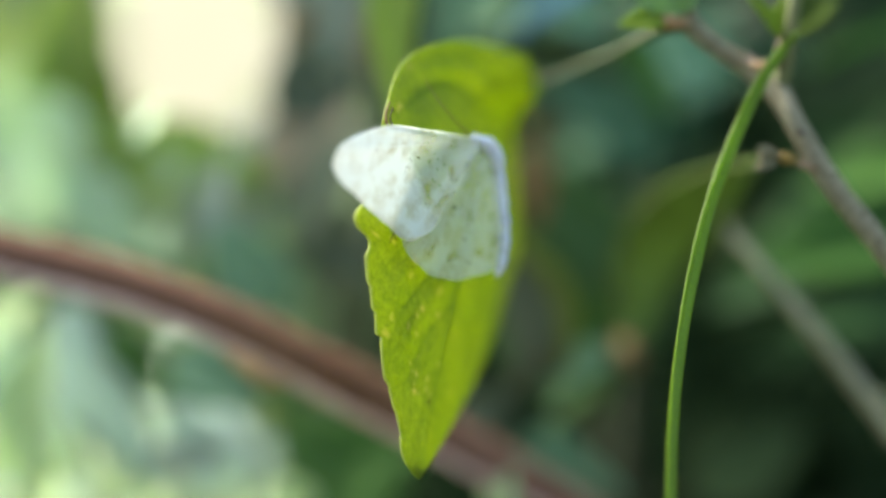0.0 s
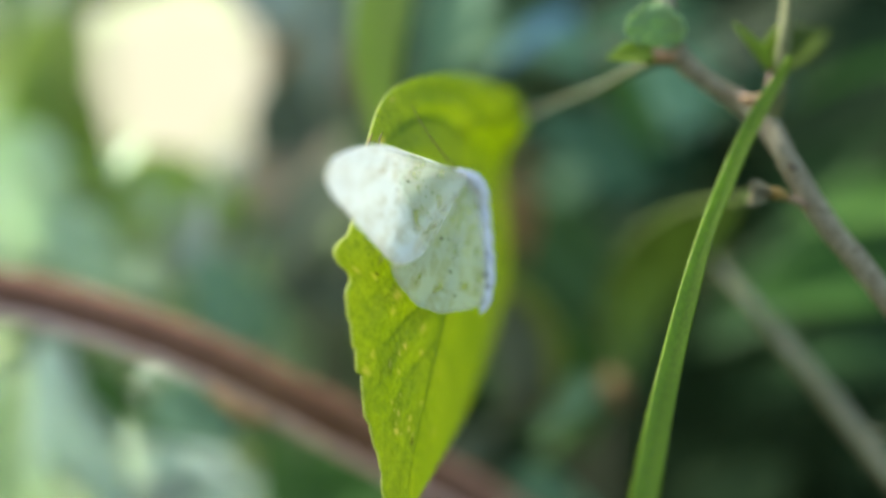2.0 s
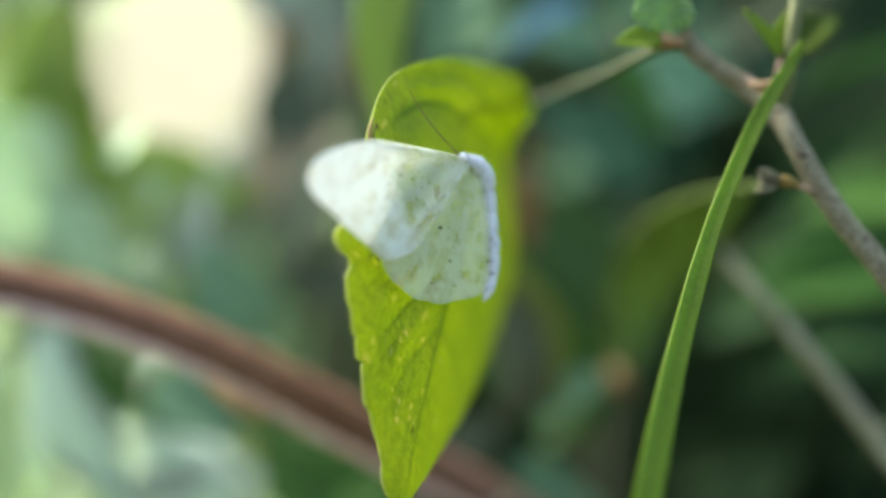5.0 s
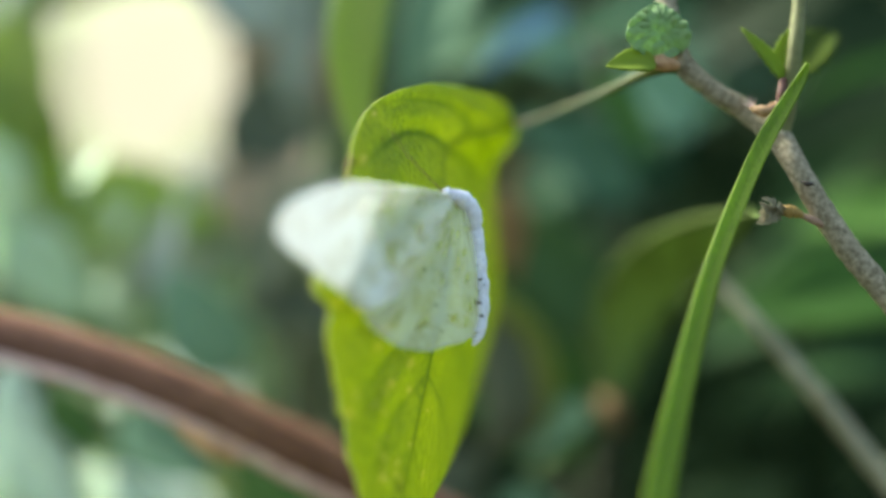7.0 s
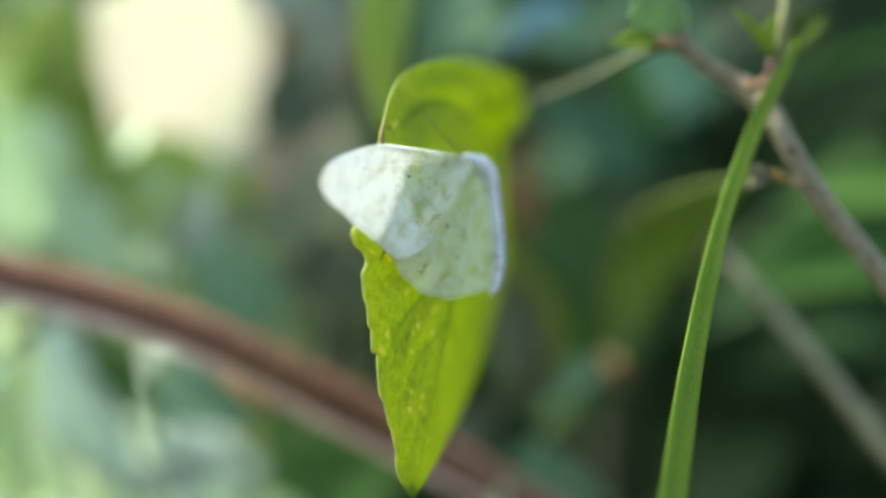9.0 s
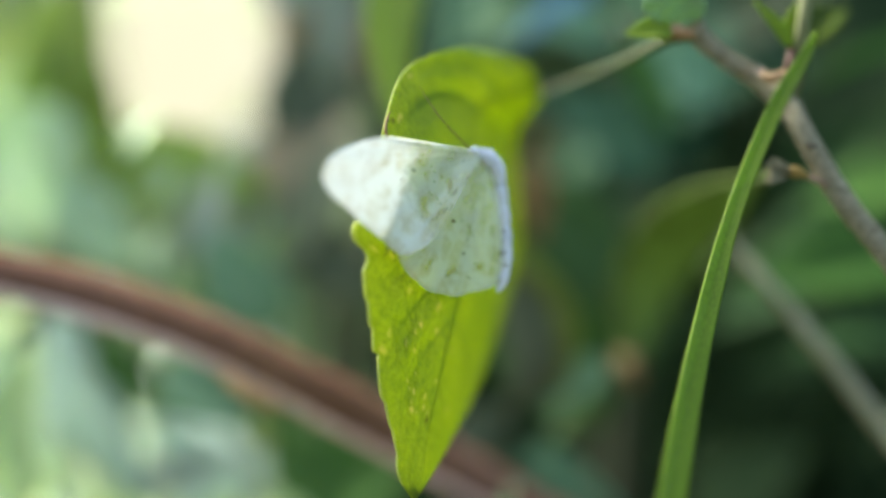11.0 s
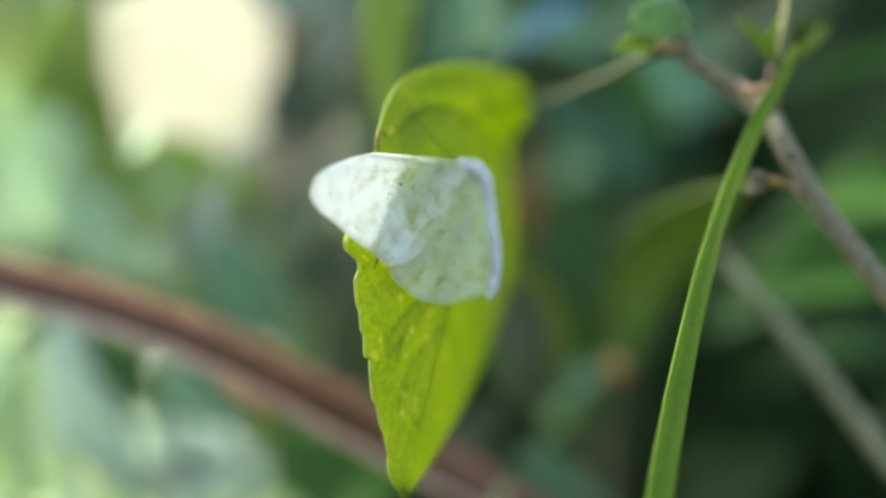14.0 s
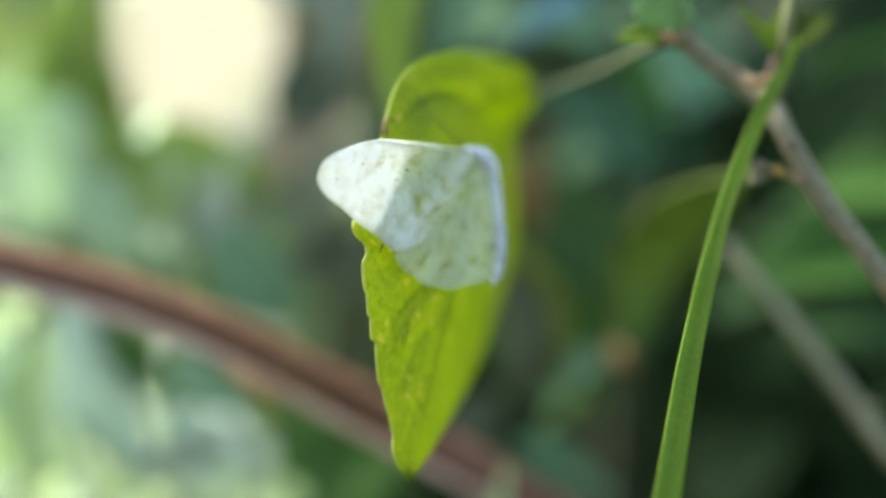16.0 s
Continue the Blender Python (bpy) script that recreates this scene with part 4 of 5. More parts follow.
    part("leaf_stalk", tube([Vector((0, 0, 0)), Vector((0.0018, 0.008, 0.0006)), Vector(top[0])], (0.0002, 0.0002, 0.0003), 12, 7), OLIVE, e)
    part("rim", tube([Vector(p) for p in top], [0.0005] * 31, 30, 8, 0.1, 1), RIM, e, "paler rolled rim")
    part("dry_tip", tube([Vector(p) - o for p in ((0.02173, 0.149, 0.43866), (0.02227, 0.148, 0.43677), (0.02316, 0.149, 0.4349))], (0.0008, 0.0015, 0.0006), 12, 9, 0.2, 2), DRYTIP, e, "brown dry tip")

    shrub("dark_shrub", "broad-leaved shrub in a dark green that stands for shade", DEEP, ((0.1178, 0.26, 0.44199), (0.10167, 0.26, 0.46681), (0.09779, 0.27, 0.49317), (0.09334, 0.28, 0.52807)), (0.002, 0.0018, 0.0015, 0.001), (
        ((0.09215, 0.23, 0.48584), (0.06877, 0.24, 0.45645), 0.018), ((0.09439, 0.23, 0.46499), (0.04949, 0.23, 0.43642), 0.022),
        ((0.08696, 0.24, 0.5068), (0.0521, 0.26, 0.49044), 0.018, SHADETONE), ((0.0347, 0.22, 0.48547), (0.04102, 0.22, 0.47074), 0.007), ((0.09625, 0.24, 0.4358), (0.05736, 0.24, 0.4266), 0.012)), 0.0003)
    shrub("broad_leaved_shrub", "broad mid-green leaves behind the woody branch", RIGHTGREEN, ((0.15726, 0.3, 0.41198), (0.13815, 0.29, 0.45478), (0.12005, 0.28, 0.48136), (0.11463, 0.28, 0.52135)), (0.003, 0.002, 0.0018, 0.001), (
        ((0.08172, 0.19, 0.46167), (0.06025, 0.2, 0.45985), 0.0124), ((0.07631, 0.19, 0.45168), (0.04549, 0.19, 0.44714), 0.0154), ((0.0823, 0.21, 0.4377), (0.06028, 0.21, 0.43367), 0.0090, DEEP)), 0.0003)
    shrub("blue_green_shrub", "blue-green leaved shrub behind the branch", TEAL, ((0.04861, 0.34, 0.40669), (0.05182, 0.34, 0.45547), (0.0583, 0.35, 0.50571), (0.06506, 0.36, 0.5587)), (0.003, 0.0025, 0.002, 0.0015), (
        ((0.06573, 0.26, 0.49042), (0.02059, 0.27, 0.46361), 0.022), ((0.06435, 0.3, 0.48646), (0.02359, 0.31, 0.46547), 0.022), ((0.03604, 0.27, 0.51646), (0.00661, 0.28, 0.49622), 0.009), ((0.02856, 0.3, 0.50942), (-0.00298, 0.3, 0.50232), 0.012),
        ((0.03106, 0.25, 0.42557), (0.0179, 0.25, 0.41118), 0.009, DIMGREEN), ((0.00946, 0.22, 0.41751), (0.03266, 0.22, 0.40223), 0.0065, PALETEAL), ((0.0883, 0.22, 0.43075), (0.07261, 0.22, 0.41178), 0.009, SHADETONE), ((0.05383, 0.24, 0.50688), (0.02406, 0.24, 0.49434), 0.0103)), 0.0003)
    shrub("light_green_shrub", "mid-green leaves beside the hanging leaf", MIDGREEN, ((-0.02271, 0.294, 0.37308), (-0.01984, 0.294, 0.44082), (-0.01558, 0.294, 0.4971), (-0.01415, 0.294, 0.53922)), (0.003, 0.0025, 0.002, 0.0015), (
        ((-0.00398, 0.13, 0.48834), (-0.00587, 0.13, 0.46432), 0.0065, LIGHTOLIVE), ((0.00958, 0.2, 0.50821), (-0.00288, 0.2, 0.4805), 0.0143, DIMTEAL), ((0.02208, 0.22, 0.49391), (0.00314, 0.22, 0.48868), 0.0073, PALETEAL), ((-0.02667, 0.185, 0.43925), (-0.03734, 0.185, 0.45526), 0.0115, PALETEAL), ((0.02204, 0.2, 0.44215), (0.02492, 0.2, 0.42104), 0.0067, RIGHTGREEN), ((-0.05398, 0.178, 0.4414), (-0.04756, 0.178, 0.42768), 0.0051),
        ((-0.01017, 0.211, 0.4011), (-0.03356, 0.218, 0.4183), 0.022), ((-0.03987, 0.224, 0.42171), (-0.02587, 0.224, 0.41526), 0.012), ((-0.04571, 0.198, 0.43842), (-0.05715, 0.198, 0.44604), 0.0066)), 0.0003)
    shrub("sun_toned_shrub", "leaves low behind the brown stem, paled to look sunlit", SUNTONE, ((-0.10122, 0.35, 0.30418), (-0.10782, 0.35, 0.3716), (-0.12456, 0.35, 0.42207), (-0.1446, 0.35, 0.48927)), (0.004, 0.003, 0.0025, 0.002), (
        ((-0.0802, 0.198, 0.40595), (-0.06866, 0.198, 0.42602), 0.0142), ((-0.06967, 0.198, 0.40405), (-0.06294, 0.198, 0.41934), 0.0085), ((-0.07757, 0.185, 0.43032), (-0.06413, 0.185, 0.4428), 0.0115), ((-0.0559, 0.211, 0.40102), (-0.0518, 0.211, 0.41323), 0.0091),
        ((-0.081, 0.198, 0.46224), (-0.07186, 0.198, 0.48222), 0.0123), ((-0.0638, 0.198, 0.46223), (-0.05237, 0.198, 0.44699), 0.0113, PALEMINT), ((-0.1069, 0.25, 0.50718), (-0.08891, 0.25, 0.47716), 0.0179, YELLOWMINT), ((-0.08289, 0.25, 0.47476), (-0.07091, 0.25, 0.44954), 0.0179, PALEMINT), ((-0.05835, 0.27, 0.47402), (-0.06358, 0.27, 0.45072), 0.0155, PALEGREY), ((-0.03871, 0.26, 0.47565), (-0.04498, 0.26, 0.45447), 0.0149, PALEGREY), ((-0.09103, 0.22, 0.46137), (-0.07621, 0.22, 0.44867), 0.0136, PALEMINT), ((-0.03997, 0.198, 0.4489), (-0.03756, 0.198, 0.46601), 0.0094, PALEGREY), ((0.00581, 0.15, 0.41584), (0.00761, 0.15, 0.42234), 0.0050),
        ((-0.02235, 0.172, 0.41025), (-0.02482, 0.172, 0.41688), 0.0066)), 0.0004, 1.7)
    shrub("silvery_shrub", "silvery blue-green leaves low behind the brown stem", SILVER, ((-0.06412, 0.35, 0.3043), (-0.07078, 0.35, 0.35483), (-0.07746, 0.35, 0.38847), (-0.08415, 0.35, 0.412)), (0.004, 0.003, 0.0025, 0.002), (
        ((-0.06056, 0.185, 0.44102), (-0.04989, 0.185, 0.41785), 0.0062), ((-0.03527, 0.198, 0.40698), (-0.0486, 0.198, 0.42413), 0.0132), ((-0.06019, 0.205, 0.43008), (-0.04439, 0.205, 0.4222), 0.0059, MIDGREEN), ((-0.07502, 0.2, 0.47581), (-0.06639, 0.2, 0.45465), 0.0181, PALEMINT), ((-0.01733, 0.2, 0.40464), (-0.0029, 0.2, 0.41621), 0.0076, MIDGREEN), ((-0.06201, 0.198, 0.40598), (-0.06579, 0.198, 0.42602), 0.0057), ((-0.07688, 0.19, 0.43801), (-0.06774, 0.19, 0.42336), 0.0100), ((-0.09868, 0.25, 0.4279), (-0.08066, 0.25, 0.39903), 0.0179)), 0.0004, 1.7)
    # toned-down grey-green puts the shade behind the moth into the leaf colour
    shrub("shade_toned_shrub", "grey-green leaves behind the moth, toned down for shade", GREYLEAF, ((-0.02752, 0.238, 0.38555), (-0.02405, 0.238, 0.4199), (-0.02288, 0.238, 0.45417), (-0.024, 0.238, 0.47698)), (0.003, 0.002, 0.0018, 0.001), (
        ((-0.0133, 0.198, 0.46979), (-0.02664, 0.198, 0.44889), 0.0123), ((-0.02955, 0.205, 0.45079), (-0.01084, 0.205, 0.44389), 0.0088), ((-0.02515, 0.218, 0.44135), (-0.01257, 0.218, 0.45808), 0.0125), ((-0.02512, 0.218, 0.46855), (-0.02092, 0.218, 0.48317), 0.0083), ((-0.01912, 0.21, 0.50812), (-0.02116, 0.21, 0.48099), 0.0080, PALEGREY), ((0.0019, 0.2, 0.42486), (0.00958, 0.2, 0.41334), 0.0114), ((0.00828, 0.172, 0.44338), (0.01323, 0.172, 0.42851), 0.0090, DIMGREEN), ((0.03325, 0.24, 0.46221), (0.02064, 0.24, 0.43578), 0.0149, DIMGREEN), ((0.02506, 0.25, 0.46866), (0.0155, 0.25, 0.44354), 0.0143, DIMGREEN)), 0.0003)
    # leaves round the bright gap
    ring = []
    rnd = random.Random(12)
    for i in range(17):
        w = 2 * math.pi * i / 17 + 0.2
        c, s = math.cos(w), math.sin(w)
        grow = (abs(c) ** 3 + abs(s) ** 3) ** (-1 / 3)          # a rounded square
        d = rnd.uniform(0.205, 0.26)
        x, z = -0.2125 + c * grow * 0.104, 0.160 + s * grow * 0.105
        tx, tz = -s * 0.062, c * 0.062
        mid_leaf = (LIGHTOLIVE, PALEGREY, LIGHTOLIVE)[i % 3] if c < -0.3 else (PALETAN, GREYLEAF, PALEGREY)[i % 3] if c > 0.45 else (LIGHTOLIVE, PALEGREY, GREYLEAF)[i % 3]
        k = rnd.uniform(0.85, 1.2)
        ring.append(((d * (x - tx * k), d, 0.451 + d * (z - tz * k)), (d * (x + tx * k), d + 0.006, 0.451 + d * (z + tz * k)), d * 0.088, mid_leaf))
    shrub("gap_shrub", "olive and grey-green leaves round the bright gap", OLIVE, ((-0.085, 0.29, 0.36), (-0.09, 0.285, 0.42), (-0.10, 0.28, 0.47), (-0.105, 0.28, 0.53)), (0.002, 0.0016, 0.0014, 0.001), ring, 0.0003)
    # rolled leaf rim that arches out behind the hanging leaf
    o = Vector((0.00716, 0.142, 0.45145))
    e = thing("arching_leaf", o, "yellow-olive arching leaf rim behind the hanging leaf", "leaf")
    arc = spline([Vector(p) - o for p in ((0.00716, 0.142, 0.45145), (0.01025, 0.142, 0.44909), (0.01265, 0.142, 0.44639), (0.01404, 0.142, 0.443), (0.01431, 0.143, 0.43884), (0.0131, 0.146, 0.43436))], 24)
    part("rim", tube([Vector(p) for p in arc], [0.0005 + 0.0015 * math.sin(math.pi * min(1, 0.15 + i / 26)) for i in range(25)], 24, 9, 0.1, 3, 0.5), YELLOWOLIVE, e)
    bm = bmesh.new()
    rows = [[bm.verts.new(Vector(arc[i]) + Vector((-0.0011, 0.0006, -0.0005)) * k + Vector((0, 0.0006 * math.sin(k), 0))) for k in range(7)] for i in range(25)]
    for i in range(24):
        for k in range(6):
            bm.faces.new((rows[i][k], rows[i][k + 1], rows[i + 1][k + 1], rows[i + 1][k]))
    thicken(part("blade", bm, GREYLEAF, e, "grey-green underside"), 0.0002)
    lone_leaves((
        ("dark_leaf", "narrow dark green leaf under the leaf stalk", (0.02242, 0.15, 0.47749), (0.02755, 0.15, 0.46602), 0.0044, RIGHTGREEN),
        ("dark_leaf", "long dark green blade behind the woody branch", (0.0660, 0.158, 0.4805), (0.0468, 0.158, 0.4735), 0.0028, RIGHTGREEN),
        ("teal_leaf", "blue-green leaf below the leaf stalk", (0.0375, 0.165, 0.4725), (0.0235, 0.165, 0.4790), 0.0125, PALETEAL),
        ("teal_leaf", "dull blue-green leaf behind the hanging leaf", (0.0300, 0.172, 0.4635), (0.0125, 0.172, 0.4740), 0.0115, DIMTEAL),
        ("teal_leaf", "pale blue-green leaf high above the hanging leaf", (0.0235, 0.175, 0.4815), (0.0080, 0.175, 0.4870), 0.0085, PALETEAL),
        ("dull_leaf", "grey-green leaf dulled for the shade behind the hanging leaf", (0.0270, 0.185, 0.4440), (0.0085, 0.185, 0.4640), 0.0150, DIMGREEN),
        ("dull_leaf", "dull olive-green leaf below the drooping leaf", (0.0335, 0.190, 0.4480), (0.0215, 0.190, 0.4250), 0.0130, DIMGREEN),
        # near-black leaf set where there is only deep shade
        ("shade_toned_leaf", "broad leaf toned near black for deep shade behind the woody branch", (0.0735, 0.17, 0.4835), (0.0470, 0.17, 0.4680), 0.0135, SHADETONE),
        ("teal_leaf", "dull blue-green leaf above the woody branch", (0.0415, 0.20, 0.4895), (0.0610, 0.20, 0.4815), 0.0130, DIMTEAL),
        ("shade_toned_leaf", "leaf toned near black for deep shade beside the upright shoot", (0.0760, 0.18, 0.4850), (0.0510, 0.18, 0.4865), 0.0150, SHADETONE),
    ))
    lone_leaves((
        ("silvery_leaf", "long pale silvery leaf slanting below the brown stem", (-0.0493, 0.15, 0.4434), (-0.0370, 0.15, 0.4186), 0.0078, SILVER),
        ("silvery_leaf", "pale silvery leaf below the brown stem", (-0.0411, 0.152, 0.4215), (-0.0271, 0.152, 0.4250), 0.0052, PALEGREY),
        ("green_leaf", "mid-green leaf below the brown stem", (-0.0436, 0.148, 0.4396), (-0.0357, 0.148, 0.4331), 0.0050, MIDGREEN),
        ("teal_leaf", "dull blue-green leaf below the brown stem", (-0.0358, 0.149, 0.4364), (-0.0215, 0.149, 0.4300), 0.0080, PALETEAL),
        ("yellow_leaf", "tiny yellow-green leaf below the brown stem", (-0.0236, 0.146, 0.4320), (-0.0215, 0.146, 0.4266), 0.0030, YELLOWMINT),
        ("pale_leaf", "leaf low beside the silvery one, paled to look sunlit", (-0.0552, 0.152, 0.4182), (-0.0528, 0.152, 0.4404), 0.0135, SUNTONE),
        ("dull_leaf", "dull dark green leaf low in the thicket", (0.0380, 0.19, 0.4100), (0.0573, 0.19, 0.4210), 0.0110, DIMDEEP),
        # dark leaf fills a spot that is only shade
        ("shade_toned_leaf", "leaf toned near black for deep shade below the hanging leaf", (0.0050, 0.1650, 0.4228), (0.0167, 0.1650, 0.4351), 0.0070, SHADETONE),
        ("small_leaf", "small pale green leaf beside the brown leaf tip", (0.0200, 0.15, 0.4375), (0.0118, 0.15, 0.4312), 0.0052, PALETEAL),
    ))
    o = Vector((0.0188, 0.1580, 0.4861))
    e = thing("blue_grey_leaf", o, "narrow blue-grey leaf high behind the leaf stalk", "leaf")
    thicken(part("blade", leaf_blade((0, 0, 0), Vector((0.0075, 0.1580, 0.4782)) - o, 0.0032, (0.2, -1, 0.6)), BLUEGREY, e), 0.0003)
    part("leaf_stalk", tube([Vector((0.004, 0.004, 0.004)), Vector((0.002, 0.002, 0.002)), Vector((0, 0, 0))], (0.0005, 0.0005, 0.0004), 8, 6), DARKSTEM, e)
    o = Vector((0.01049, 0.15, 0.46344))
    e = thing("tan_leaf", o, "narrow dry tan leaf behind the hanging leaf", "leaf")
    thicken(part("blade", leaf_blade((0, 0, 0), Vector((0.01121, 0.15, 0.45228)) - o, 0.0050, (0.2, -1, 0.6)), TAN, e), 0.0002)
    part("leaf_stalk", tube([Vector((0.0015, 0, 0.003)), Vector((0.0005, 0, 0.0015)), Vector((0, 0, 0))], (0.0003, 0.0003, 0.0003), 8, 6), TAN, e)
    o = Vector((-0.024, 0.238, 0.47527))
    e = thing("dry_leaf", o, "dry tan leaf caught among the green ones", "leaf")
    thicken(part("blade", leaf_blade(Vector((-0.024, 0.238, 0.47527)) - o, Vector((-0.02878, 0.238, 0.49408)) - o, 0.0096, (-0.4, -1, 0.8)), PALETAN, e), 0.0004)
    part("leaf_stalk", tube([Vector((0, 0, 0)), Vector((0.001, 0.001, -0.0015)), Vector((-0.02552, 0.253, 0.47437)) - o], (0.0004, 0.0004, 0.0004), 8, 6), DRYTIP, e)
    return stem


build_ground()
build_hedges()
build_branch()
leaf = build_leaf()
moth = build_moth()
grass, grass_tip = build_grass()
brown_stem = build_behind()


def motions():
    leaf_rows = [
    (0, 0.00839, 0.10600, 0.46547, -0.00, -0.18, 0.86),
    (0.5, 0.00839, 0.10600, 0.46547, -0.45, -0.10, 0.42),
    (1, 0.00839, 0.10600, 0.46547, 0.03, -0.34, 0.19),
    (1.5, 0.00839, 0.10600, 0.46547, 0.07, -0.37, -0.15),
    (1.6, 0.00839, 0.10600, 0.46547, 0.02, -0.45, 0.22),
    (1.7, 0.00839, 0.10600, 0.46547, 0.06, -0.11, -0.48),
    (2, 0.00839, 0.10600, 0.46547, -0.47, -0.12, -0.21),
    (2.5, 0.00839, 0.10600, 0.46547, -1.00, 0.28, -0.03),
    (3, 0.00839, 0.10600, 0.46547, -0.78, -0.02, 0.01),
    (3.5, 0.00839, 0.10600, 0.46547, -0.39, -0.11, -0.98),
    (4, 0.00839, 0.10600, 0.46547, -0.85, -0.23, -1.01),
    (6.5, 0.00839, 0.10600, 0.46547, -0.51, 0.57, 0.26),
    (7, 0.00839, 0.10600, 0.46547, -0.66, -0.18, -0.46),
    (7.5, 0.00839, 0.10600, 0.46547, -1.24, -0.09, 0.13),
    (8, 0.00839, 0.10600, 0.46547, -0.76, 0.72, 0.29),
    (8.5, 0.00839, 0.10600, 0.46547, -0.50, 0.29, 1.13),
    (11, 0.00839, 0.10600, 0.46547, 0.61, 0.20, 0.42),
    (11.5, 0.00839, 0.10600, 0.46547, 1.40, -0.27, -0.22),
    (12, 0.00839, 0.10600, 0.46547, 1.16, -0.17, 0.13),
    (12.5, 0.00839, 0.10600, 0.46547, 0.84, 0.04, 0.29),
    (13, 0.00839, 0.10600, 0.46547, 0.91, 0.14, 0.31),
    (13.5, 0.00839, 0.10600, 0.46547, 1.21, -0.15, 0.10),
    (14, 0.00839, 0.10600, 0.46547, 0.88, 0.06, -0.21),
    (14.5, 0.00839, 0.10600, 0.46547, 0.69, -0.01, 0.23),
    (15, 0.00839, 0.10600, 0.46547, 1.22, -0.16, 0.42),
    (15.5, 0.00839, 0.10600, 0.46547, 0.64, 0.15, 0.33),
    (16, 0.00839, 0.10600, 0.46547, 0.30, 0.30, 0.57),
]
    moth_rows = [
    (0, 0.00381, 0.09793, 0.45190, 0.83, 0.49, 2.27),
    (0.5, 0.00373, 0.09786, 0.45197, 0.80, 0.99, 3.08),
    (1, 0.00375, 0.09799, 0.45188, 0.22, 0.80, 2.35),
    (1.5, 0.00371, 0.09803, 0.45188, 1.17, -0.26, 1.61),
    (1.6, 0.00378, 0.09799, 0.45188, 0.63, -0.17, 2.96),
    (1.7, 0.00361, 0.09805, 0.45190, -4.50, 1.72, 3.32),
    (2, 0.00364, 0.09791, 0.45197, -4.48, 1.63, 4.98),
    (2.5, 0.00358, 0.09777, 0.45208, -1.02, 2.26, 2.69),
    (3, 0.00365, 0.09782, 0.45203, 0.41, 0.67, 1.03),
    (3.5, 0.00353, 0.09799, 0.45196, 0.61, 0.50, -0.02),
    (4, 0.00355, 0.09788, 0.45202, 0.39, 1.15, 0.22),
    (6.5, 0.00355, 0.09786, 0.45204, 0.38, 1.51, -1.63),
    (7, 0.00362, 0.09788, 0.45199, 0.39, 0.47, -1.84),
    (7.5, 0.00368, 0.09770, 0.45208, 0.56, 0.55, -2.08),
    (8, 0.00352, 0.09780, 0.45208, 0.47, 1.63, -2.17),
    (8.5, 0.00374, 0.09779, 0.45201, 0.08, 0.54, -0.88),
    (11, 0.00366, 0.09811, 0.45185, 0.20, -0.22, -0.17),
    (11.5, 0.00368, 0.09835, 0.45170, 1.03, -1.23, -0.68),
    (12, 0.00370, 0.09827, 0.45174, 0.95, -1.29, -1.00),
    (12.5, 0.00368, 0.09817, 0.45180, 0.81, -1.24, -0.91),
    (13, 0.00365, 0.09819, 0.45180, 0.35, -1.53, -0.82),
    (13.5, 0.00369, 0.09828, 0.45174, 0.80, -1.50, -1.11),
    (14, 0.00360, 0.09823, 0.45180, 0.28, -1.82, -1.41),
    (14.5, 0.00368, 0.09814, 0.45182, 0.32, -1.86, -1.21),
    (15, 0.00374, 0.09826, 0.45174, 0.90, -1.23, -1.01),
    (15.5, 0.00365, 0.09812, 0.45184, 0.39, -1.88, -1.22),
    (16, 0.00365, 0.09802, 0.45190, 0.80, -0.79, -1.84),
]
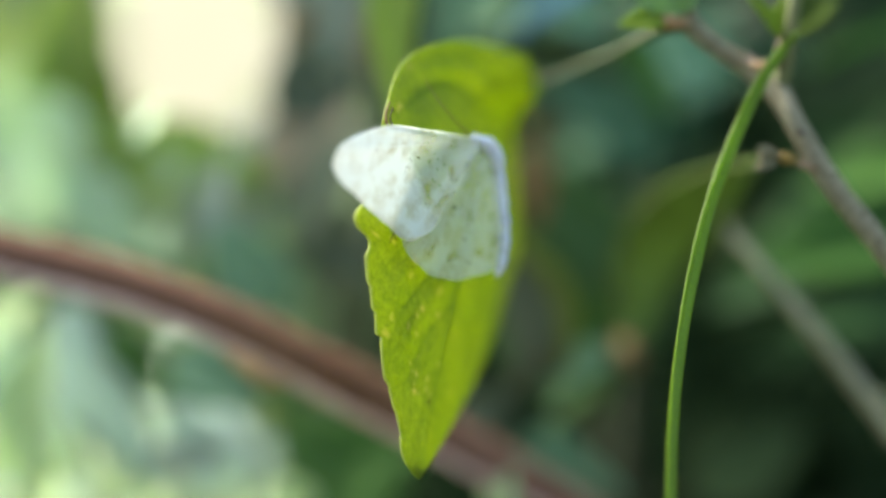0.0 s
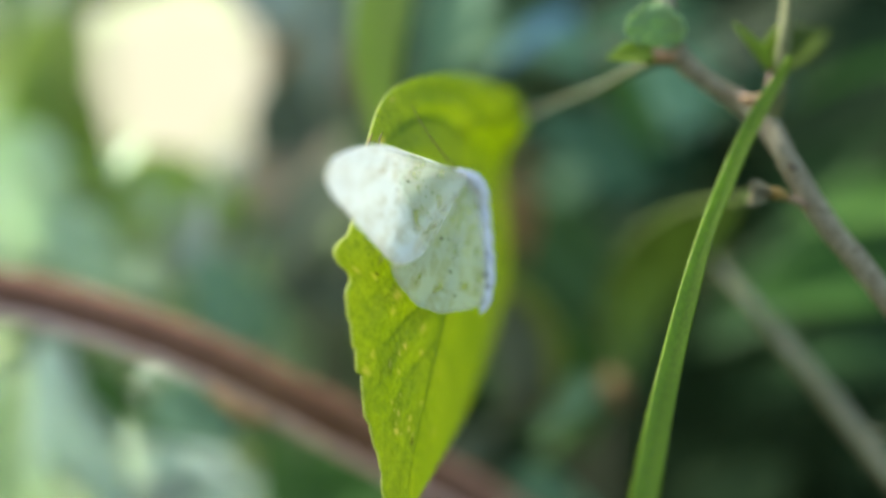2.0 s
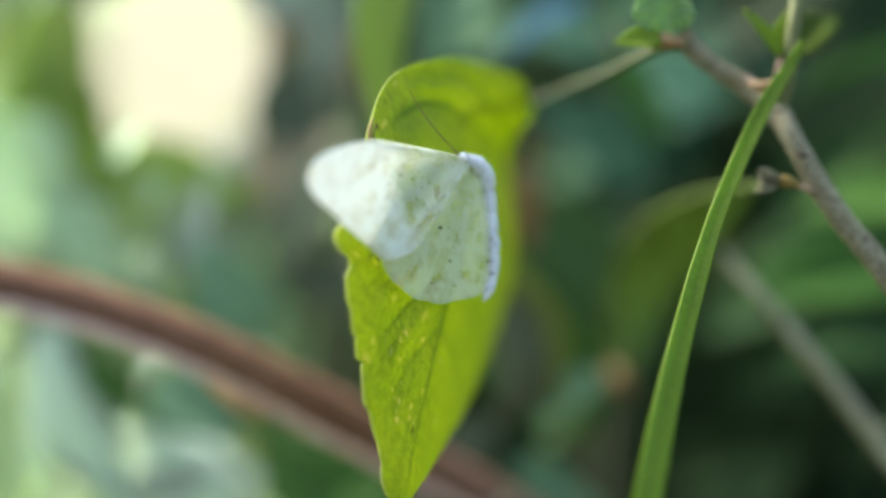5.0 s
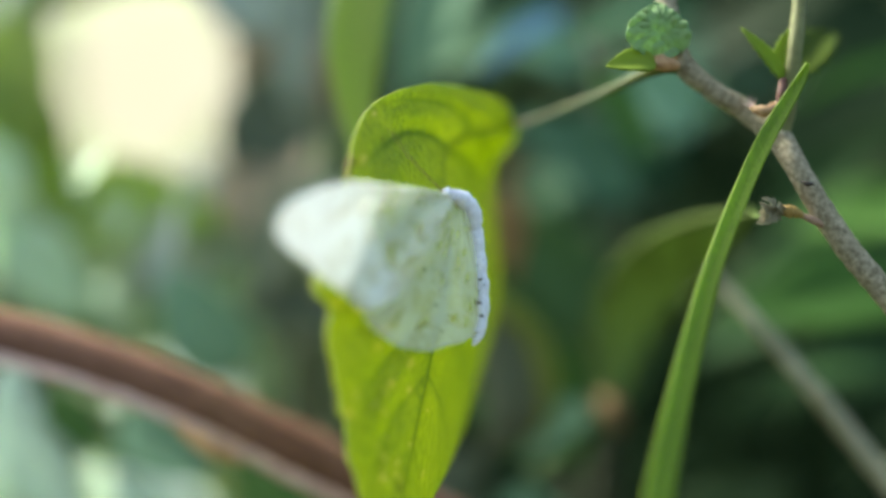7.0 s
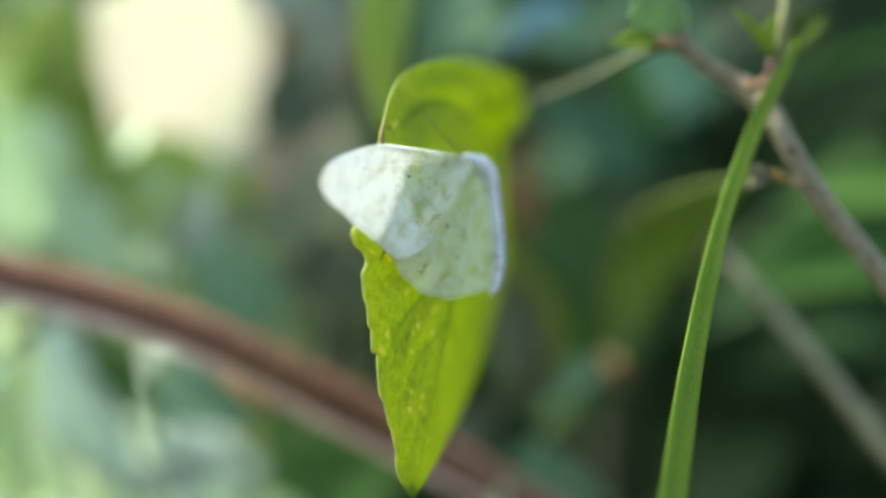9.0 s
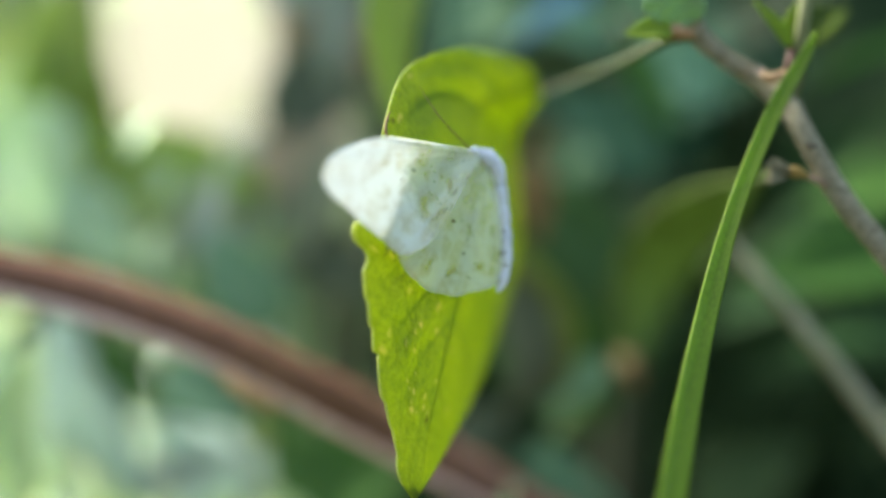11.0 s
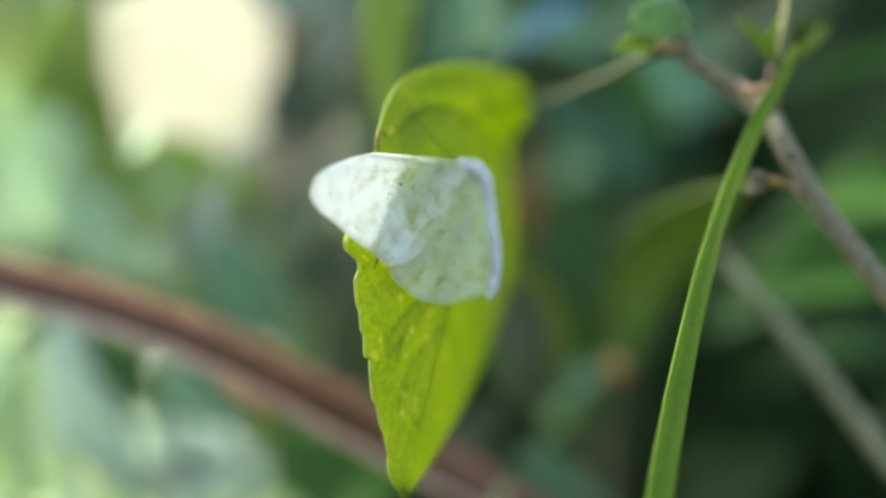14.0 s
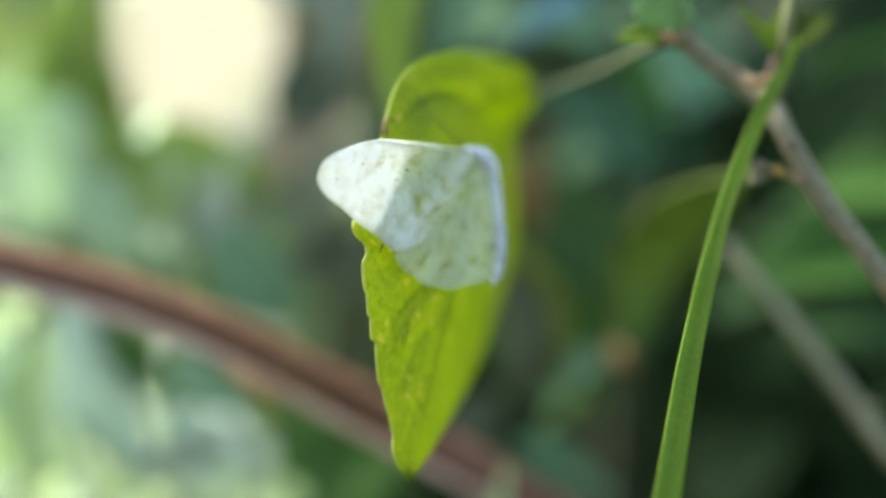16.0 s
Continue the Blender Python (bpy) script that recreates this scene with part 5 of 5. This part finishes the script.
    blade_rows = [
        (0, 0.02577, 0.09950, 0.46383, 20.65, 11.74, 41.14),
        (0.5, 0.02569, 0.09950, 0.46383, 20.81, 11.92, 41.17),
        (1, 0.02568, 0.09950, 0.46383, 20.61, 11.70, 41.13),
        (1.5, 0.02617, 0.09950, 0.46383, 21.11, 12.26, 41.23),
        (1.6, 0.02613, 0.09950, 0.46383, 21.21, 12.37, 41.25),
        (1.7, 0.02603, 0.09950, 0.46383, 0.00, 3.76, 0.00),
        (2, 0.02631, 0.09950, 0.46383, 0.00, 2.51, 0.00),
        (2.5, 0.02625, 0.09950, 0.46383, 0.00, 1.83, 0.00),
        (3, 0.02600, 0.09950, 0.46383, 0.00, 3.47, 0.00),
        (3.5, 0.02616, 0.09950, 0.46383, 0.00, 3.65, 0.00),
        (4, 0.02607, 0.09950, 0.46383, 0.00, 3.41, 0.00),
        (6.5, 0.02701, 0.09950, 0.46383, 0.00, 2.62, 0.00),
        (7, 0.02655, 0.09950, 0.46383, 0.00, 4.11, 0.00),
        (7.5, 0.02678, 0.09950, 0.46383, 0.00, 3.95, 0.00),
        (8, 0.02706, 0.09950, 0.46383, 0.00, 2.16, 0.00),
        (8.5, 0.02719, 0.09950, 0.46383, 0.00, 0.56, 0.00),
        (11, 0.02691, 0.09950, 0.46383, 0.00, 1.72, 0.00),
        (11.5, 0.02696, 0.09950, 0.46383, 0.00, 2.36, 0.00),
        (12, 0.02701, 0.09950, 0.46383, 0.00, 1.40, 0.00),
        (12.5, 0.02699, 0.09950, 0.46383, 0.00, 1.02, 0.00),
        (13, 0.02702, 0.09950, 0.46383, 0.00, 0.74, 0.00),
        (13.5, 0.02705, 0.09950, 0.46383, 0.00, 0.80, 0.00),
        (14, 0.02704, 0.09950, 0.46383, 0.00, 1.01, 0.00),
        (14.5, 0.02708, 0.09950, 0.46383, 0.00, 0.30, 0.00),
        (15, 0.02709, 0.09950, 0.46383, 0.00, 0.60, 0.00),
        (15.5, 0.02712, 0.09950, 0.46383, 0.00, 0.26, 0.00),
        (16, 0.02715, 0.09950, 0.46383, 0.00, -0.22, 0.00),
    ]
    for ob, rows in ((leaf, leaf_rows), (moth, moth_rows)):
        walk(ob, [(t, pose(x, y, z, a, b, c)) for t, x, y, z, a, b, c in rows])
    at = grass.location
    walk(grass_tip, [(t, pose(x - at.x, y - at.y, z - at.z, a, b, c)) for t, x, y, z, a, b, c in blade_rows])
    # the brown stem sinks by a millimetre as the breeze drops
    rest = brown_stem.location.copy()
    sway = ((0, 0.0005), (1, 0.00067), (3, 0.00073), (4, 0.00055), (6.5, 0.00012), (8.5, 0.0003), (11.5, -0.0004), (12.5, -0.0007), (14, -0.0005), (16, -0.0008))
    walk(brown_stem, [(t, pose(rest.x, rest.y, rest.z + dz)) for t, dz in sway])


motions()
